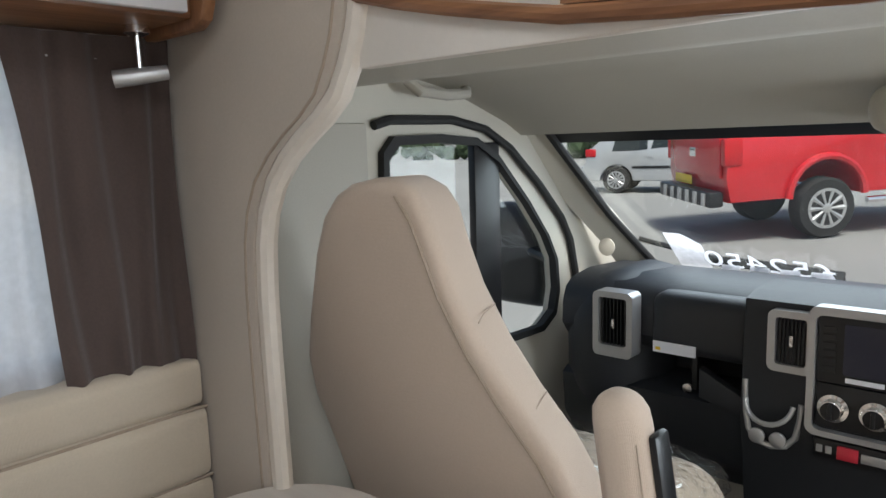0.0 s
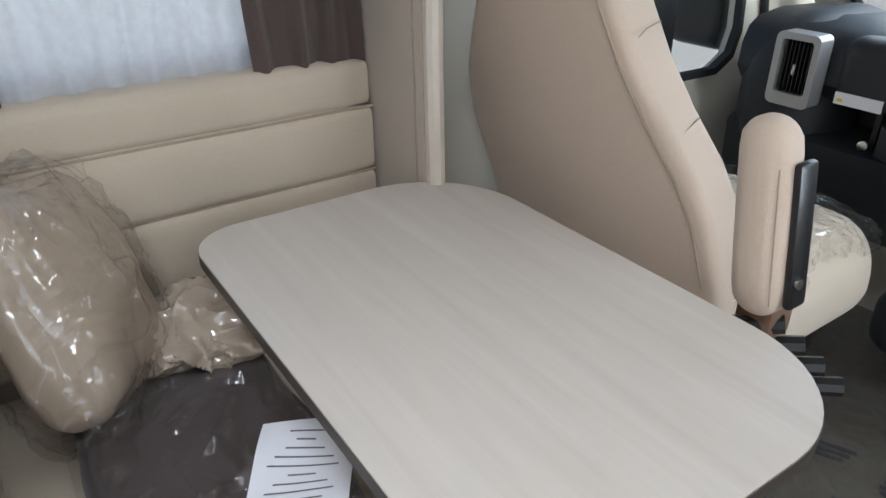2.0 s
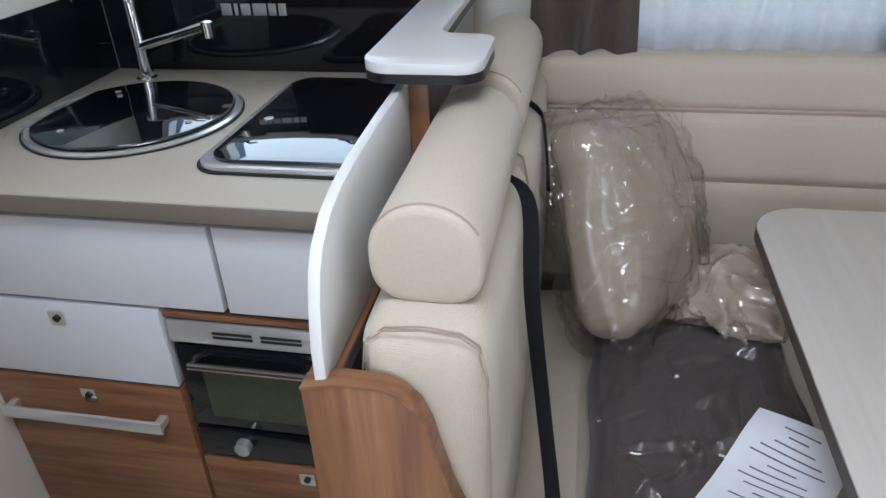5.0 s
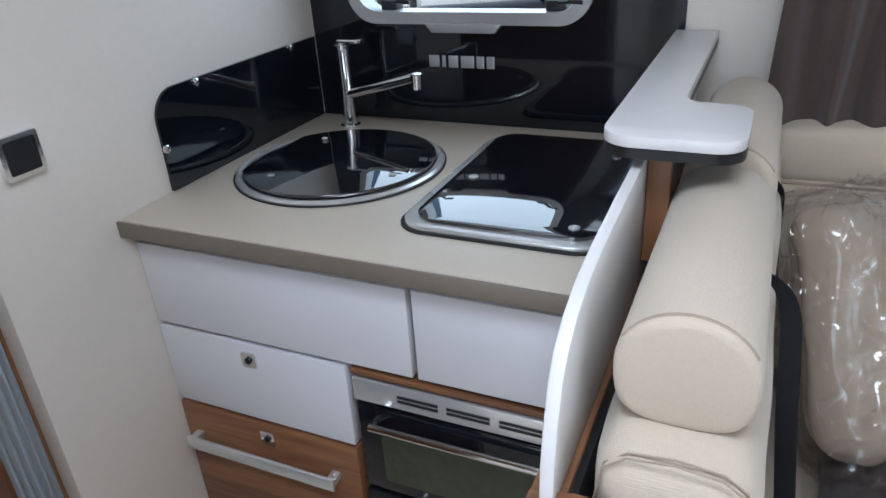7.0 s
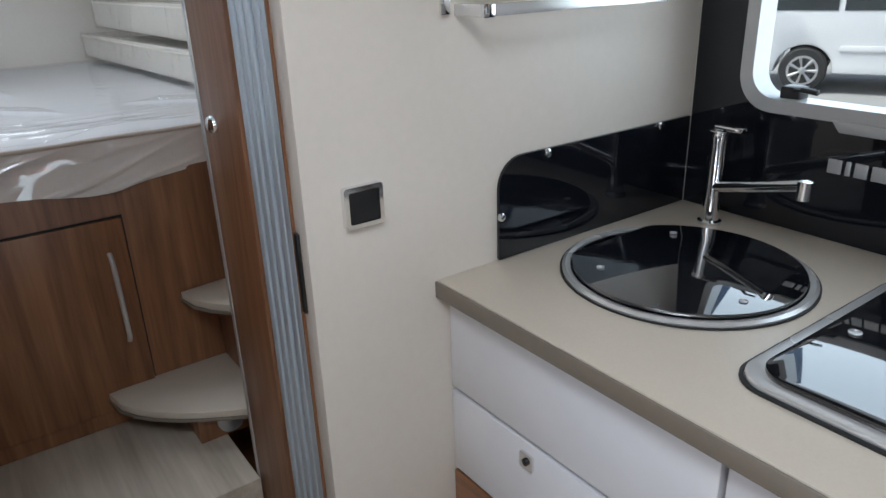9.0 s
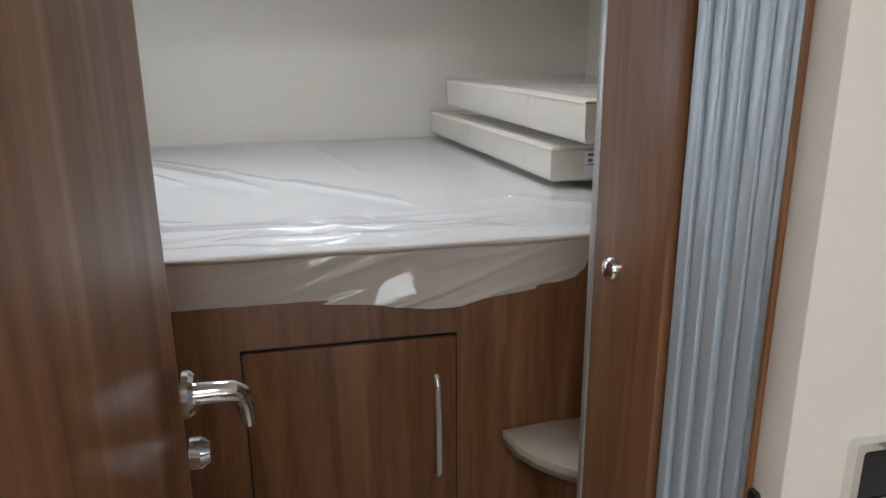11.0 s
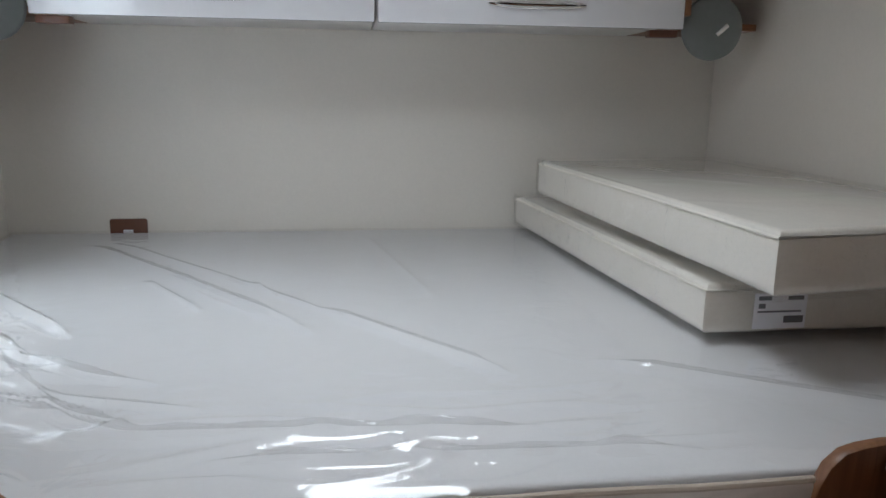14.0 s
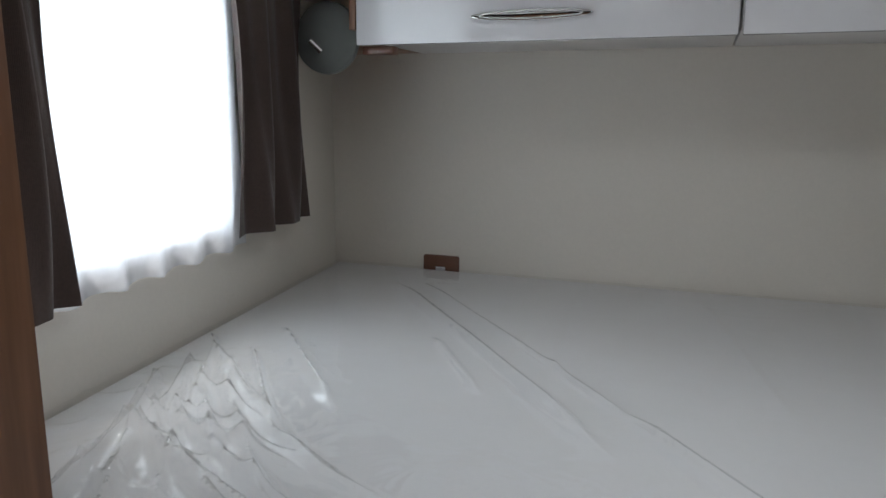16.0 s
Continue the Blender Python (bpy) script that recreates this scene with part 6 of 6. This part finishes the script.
def wheel(parent, x, y, z, r, w, side, rim_mat, spokes=8):
    """Tyre with a spoked rim; axle along local y."""
    t = part("wheel", bm_lathe([(r * 0.62, -w / 2), (r * 0.93, -w / 2), (r, -w * 0.32), (r, w * 0.32), (r * 0.93, w / 2), (r * 0.62, w / 2)], (x, y, z), "y", 36), TYRE, parent, "black tyre")
    bm = bm_frame([(x + r * 0.66 * math.cos(radians(a)), z + r * 0.66 * math.sin(radians(a))) for a in range(0, 360, 12)], [(x + r * 0.56 * math.cos(radians(a)), z + r * 0.56 * math.sin(radians(a))) for a in range(0, 360, 12)], y + side * w * 0.30, y + side * w * 0.52, "y")
    bm_lathe([(r * 0.16, 0), (r * 0.16, side * 0.02), (r * 0.10, side * 0.03)], (x, y + side * w * 0.46, z), "y", 16, bm=bm)
    for k in range(spokes):
        a = 2 * math.pi * k / spokes
        bm_tube([(x + r * 0.12 * math.cos(a), y + side * w * 0.45, z + r * 0.12 * math.sin(a)), (x + r * 0.60 * math.cos(a), y + side * w * 0.44, z + r * 0.60 * math.sin(a))], [r * 0.05, r * 0.09], 6, bm=bm)
    part("rim", bm, rim_mat, t, "bright alloy rim")
    part("hub_dark", bm_lathe([(r * 0.60, 0), (r * 0.60, side * 0.01)], (x, y + side * w * 0.2, z), "y", 24), DARK_PLASTIC, t)


def side_body(profile, arches, half, mat, th, inset=0.06, z_shoulder=0.9):
    """A car body from its side outline, with wheel arches cut in and tumblehome above the shoulder."""
    lo = []
    for cx, r in arches:
        lo += [(cx - r * math.cos(radians(a)), profile[0][1] + max(0.0, r * math.sin(radians(a)))) for a in range(0, 181, 15)]
    bm = bm_prism([profile[0]] + lo + profile[1:], -half, half, "y", 0.03, 2)
    for v in bm.verts:
        if v.co.z > z_shoulder:
            v.co.y *= 1 - inset * (v.co.z - z_shoulder) / 0.5
    return part("body", bm, mat, th)


def pickup():
    th = thing("pickup_truck", (0, 0, 0), "red four-door pickup truck parked on the sloping car park", "pickup truck")
    th["base"] = (0, 0, 0)
    prof = [(-2.6, 0.55), (2.5, 0.55), (2.58, 0.80), (2.5, 1.05), (1.3, 1.18), (0.75, 1.75), (-0.55, 1.78), (-0.85, 1.42), (-2.55, 1.42), (-2.62, 1.30), (-2.66, 0.85)]
    b = side_body(prof, [(-1.35, 0.47), (1.65, 0.47)], 0.86, RED_PAINT, th, z_shoulder=1.15)
    for x in (-1.35, 1.65):
        part("wheel_arch", bm_tube([(x + 0.50 * math.cos(radians(a)), -0.875, 0.55 + 0.50 * math.sin(radians(a))) for a in range(0, 181, 15)], 0.05, 8), RED_PAINT, b)
        for y, sd in ((-0.76, -1), (0.76, 1)):
            wheel(th, x, y, 0.39, 0.39, 0.26, sd, SILVER, 10)
    part("bed_rail", bm_box(-2.58, -0.90, -0.87, 0.87, 1.421, 1.455, 0.01), RED_PAINT, b)
    tg = part("tailgate", bm_box(-2.70, -2.655, -0.76, 0.76, 0.86, 1.40, 0.02), RED_PAINT, th)
    part("badge", bm_box(-2.706, -2.7005, -0.09, 0.09, 1.10, 1.22, 0.002), CHROME, tg)
    part("number_plate", bm_box(-2.712, -2.7015, 0.02, 0.54, 0.72, 0.84, 0.004), PLATE_YELLOW, th)
    for y in (-0.82, 0.82):
        part("tail_lamp", bm_box(-2.69, -2.45, y - 0.055, y + 0.055, 1.02, 1.36, 0.02), RED_LENS, th)
    bu = part("rear_bumper", bm_box(-2.85, -2.66, -0.80, 0.80, 0.50, 0.70, 0.03), DARK_PLASTIC, th)
    for k in range(6):
        part("step_bar", bm_box(-2.88, -2.8505, -0.70 + 0.24 * k, -0.62 + 0.24 * k, 0.52, 0.68, 0.005), SILVER, bu)
    for s in (-1, 1):
        part("side_window", bm_box(-0.45, 0.72, *sorted((s * 0.80, s * 0.815)), 1.25, 1.66, 0.01), CAR_GLASS, th)
        part("side_step", bm_tube([(-0.8, s * 0.85, 0.45), (1.1, s * 0.85, 0.45)], 0.04, 8), CHROME, th)
        for x in (-0.6, 0.35):
            part("door_handle", bm_box(x, x + 0.2, *sorted((s * 0.865, s * 0.885)), 1.10, 1.14, 0.01), CHROME, th)
    return th


def hatchback():
    th = thing("hatchback", (0, 0, 0), "silver hatchback parked behind the pickup", "car")
    prof = [(-1.85, 0.28), (1.85, 0.28), (1.95, 0.55), (1.75, 0.80), (0.95, 0.92), (0.35, 1.42), (-1.15, 1.44), (-1.60, 1.15), (-1.85, 0.95), (-1.95, 0.55)]
    b = side_body(prof, [(-1.20, 0.36), (1.25, 0.36)], 0.80, SILVER_PAINT, th, z_shoulder=0.9)
    for x in (-1.20, 1.25):
        for y, sd in ((-0.72, -1), (0.72, 1)):
            wheel(th, x, y, 0.30, 0.30, 0.20, sd, SILVER, 12)
    for s in (-1, 1):
        for x0, x1 in ((-1.30, -0.52), (-0.46, 0.30)):
            part("side_window", bm_prism([(x0, 0.94), (x1, 0.94), (x1, 1.34), (x0 + 0.12, 1.34)], *sorted((s * 0.772, s * 0.79)), "y", 0.003), CAR_GLASS, th)
        part("tail_lamp", bm_box(-1.90, -1.66, *sorted((s * 0.62, s * 0.82)), 0.82, 1.0, 0.03), RED_LENS, th)
        part("rub_strip", bm_box(-0.85, 0.95, *sorted((s * 0.80, s * 0.815)), 0.55, 0.61, 0.005), DARK_PLASTIC, th)
        part("door_handle", bm_box(-0.55, -0.38, *sorted((s * 0.80, s * 0.82)), 0.80, 0.83, 0.005), SILVER_PAINT, th)
    part("rear_bumper", bm_box(-2.02, -1.88, -0.76, 0.76, 0.35, 0.62, 0.04), SILVER_PAINT, th)
    return th


def small_van():
    th = thing("small_van", (0, 0, 0), "white panel van parked across the yard", "van")
    prof = [(-2.1, 0.30), (2.1, 0.30), (2.2, 0.60), (2.1, 0.95), (1.35, 1.12), (0.75, 1.75), (-2.0, 1.80), (-2.12, 1.60), (-2.18, 0.6)]
    b = side_body(prof, [(-1.35, 0.40), (1.40, 0.40)], 0.88, WHITE_PAINT, th, z_shoulder=1.1)
    for x in (-1.35, 1.40):
        for y, sd in ((-0.80, -1), (0.80, 1)):
            wheel(th, x, y, 0.33, 0.33, 0.20, sd, SILVER, 7)
    for s in (-1, 1):
        for x0, x1, k in ((-1.85, -1.0, 0.0), (-0.92, -0.05, 0.0), (0.02, 0.98, 0.35)):
            part("side_window", bm_prism([(x0, 1.18), (x1, 1.18), (x1 - k, 1.62), (x0, 1.62)], *sorted((s * 0.835, s * 0.855)), "y", 0.004), CAR_GLASS, th)
        part("rub_strip", bm_box(-0.9, 0.95, *sorted((s * 0.88, s * 0.90)), 0.62, 0.70, 0.005), WHITE_PAINT, th)
        for x in (-0.15, 0.15):
            part("door_handle", bm_box(x - 0.09, x + 0.09, *sorted((s * 0.88, s * 0.90)), 0.98, 1.03, 0.005), WHITE_PAINT, th)
    return th


def stand(th, x, y, heading):
    """Puts a vehicle on the ground with its nose towards heading (degrees from x)."""
    n = Vector((0, -math.sin(PITCH), math.cos(PITCH))) if 0.05 < y < 12.0 else Vector((0, 0, 1))
    q = Vector((0, 0, 1)).rotation_difference(n).to_matrix().to_4x4()
    th.matrix_world = Matrix.Translation((x, y, ground_z(x, y))) @ q @ Matrix.Rotation(radians(heading), 4, "Z")


HX, HY = math.cos(radians(47)), math.sin(radians(47))
stand(pickup(), -2.27 + HX * 1.35 - HY * 0.76, 9.95 + HY * 1.35 + HX * 0.76, 47)
stand(hatchback(), -7.64 + 0.95 * 1.2 - 0.3 * 0.72, 14.58 + 0.3 * 1.2 + 0.95 * 0.72, 17)
stand(small_van(), -11.94, -5.07, 115)


def yard_things():
    th = thing("picket_fence", (-14.5, -1.5, GROUND0), "white picket fence at the yard's edge", "fence")
    d = Vector((0.55, 0.83, 0)).normalized()
    for k in range(26):
        p = Vector((-15.6, -2.6, 0)) + d * k * 0.22
        part("picket", turned(bm_prism([(-0.05, 0), (0.05, 0), (0.05, 1.15), (0, 1.22), (-0.05, 1.15)], -0.012, 0.012, "y"), Matrix.Translation((p.x, p.y, GROUND0)) @ Matrix.Rotation(math.atan2(d.y, d.x), 4, "Z")), WHITE_PAINT, th)
    for z in (0.3, 0.9):
        a, b = Vector((-15.7, -2.75, 0)), Vector((-15.6, -2.6, 0)) + d * 5.6
        part("rail", bm_tube([(a.x, a.y, GROUND0 + z), (b.x, b.y, GROUND0 + z)], 0.04, 6), WHITE_PAINT, th)
    th = thing("signboard", (-6.2, 5.2, 0.0), "pale blue sheet panel beside an orange post", "signboard")
    part("panel", turned(bm_box(-0.55, 0.40, -0.03, 0.03, 0, 1.75, 0.01), Matrix.Translation((-6.35, 4.9, ground_z(0, 4.9))) @ Matrix.Rotation(radians(52), 4, "Z")), SKY_BLUE, th)
    part("post", bm_tube([(-6.05, 5.35, ground_z(0, 5.35)), (-6.05, 5.35, ground_z(0, 5.35) + 1.9)], 0.05, 10), material("orange_post_paint", (0.60, 0.20, 0.05), 0.5), th)
    part("grey_post", bm_tube([(-5.95, 5.5, ground_z(0, 5.5)), (-5.95, 5.5, ground_z(0, 5.5) + 1.9)], 0.05, 10), SKY_BLUE, th)
    for k, (x, y) in enumerate(((-9.0, 9.2), (-7.6, 7.4))):
        solo("kerb_rail", bm_box(x - 1.2, x + 1.2, y - 0.06, y + 0.06, ground_z(x, y), ground_z(x, y) + 0.18, 0.01), WHITE_PAINT, "low white kerb rail across the car park", "kerb", group="kerb rails")
    th = thing("hedge_bank", (0, 42, 0.1), "dark evergreen hedge along the far edge", "hedge", kind="stuff")
    bm = bmesh.new()
    rnd = random.Random(3)
    for k in range(500):
        x, y, z = rnd.uniform(-45, 30), 40 + rnd.uniform(-0.8, 0.8), 0.3 + rnd.uniform(0, 2.6)
        bmesh.ops.create_icosphere(bm, subdivisions=1, radius=rnd.uniform(0.3, 0.7), matrix=Matrix.Translation((x, y, z)))
    part("leaves", bm, material("dark_hedge_leaves", (0.05, 0.08, 0.035), 0.7, vary=0.4, scale=(1, 12)), th)
    bd = thing("workshop_building", (-26, -8, GROUND0), "pale rendered workshop building behind the yard", "building")
    part("wall", bm_box(-30, -24, -22, 10, GROUND0, 2.3), CREAM_WALL, bd)
    part("roof", bm_prism([(-30.4, 2.3), (-23.6, 2.3), (-27, 3.0)], -22.3, 10.3, "y"), material("slate_roof", (0.10, 0.10, 0.11), 0.7, vary=0.2), bd)
    for y in (-18, -12, -6, 0, 6):
        w = part("window", bm_box(-23.99, -23.95, y - 0.8, y + 0.8, 0.6, 1.9, 0.01), CAR_GLASS, bd)
        part("window_frame", bm_frame(rounded(y - 0.88, y + 0.88, 0.52, 1.98, 0.02, 2), rounded(y - 0.8, y + 0.8, 0.6, 1.9, 0.02, 2), -23.995, -23.92, "x"), WHITE_PAINT, w)


yard_things()
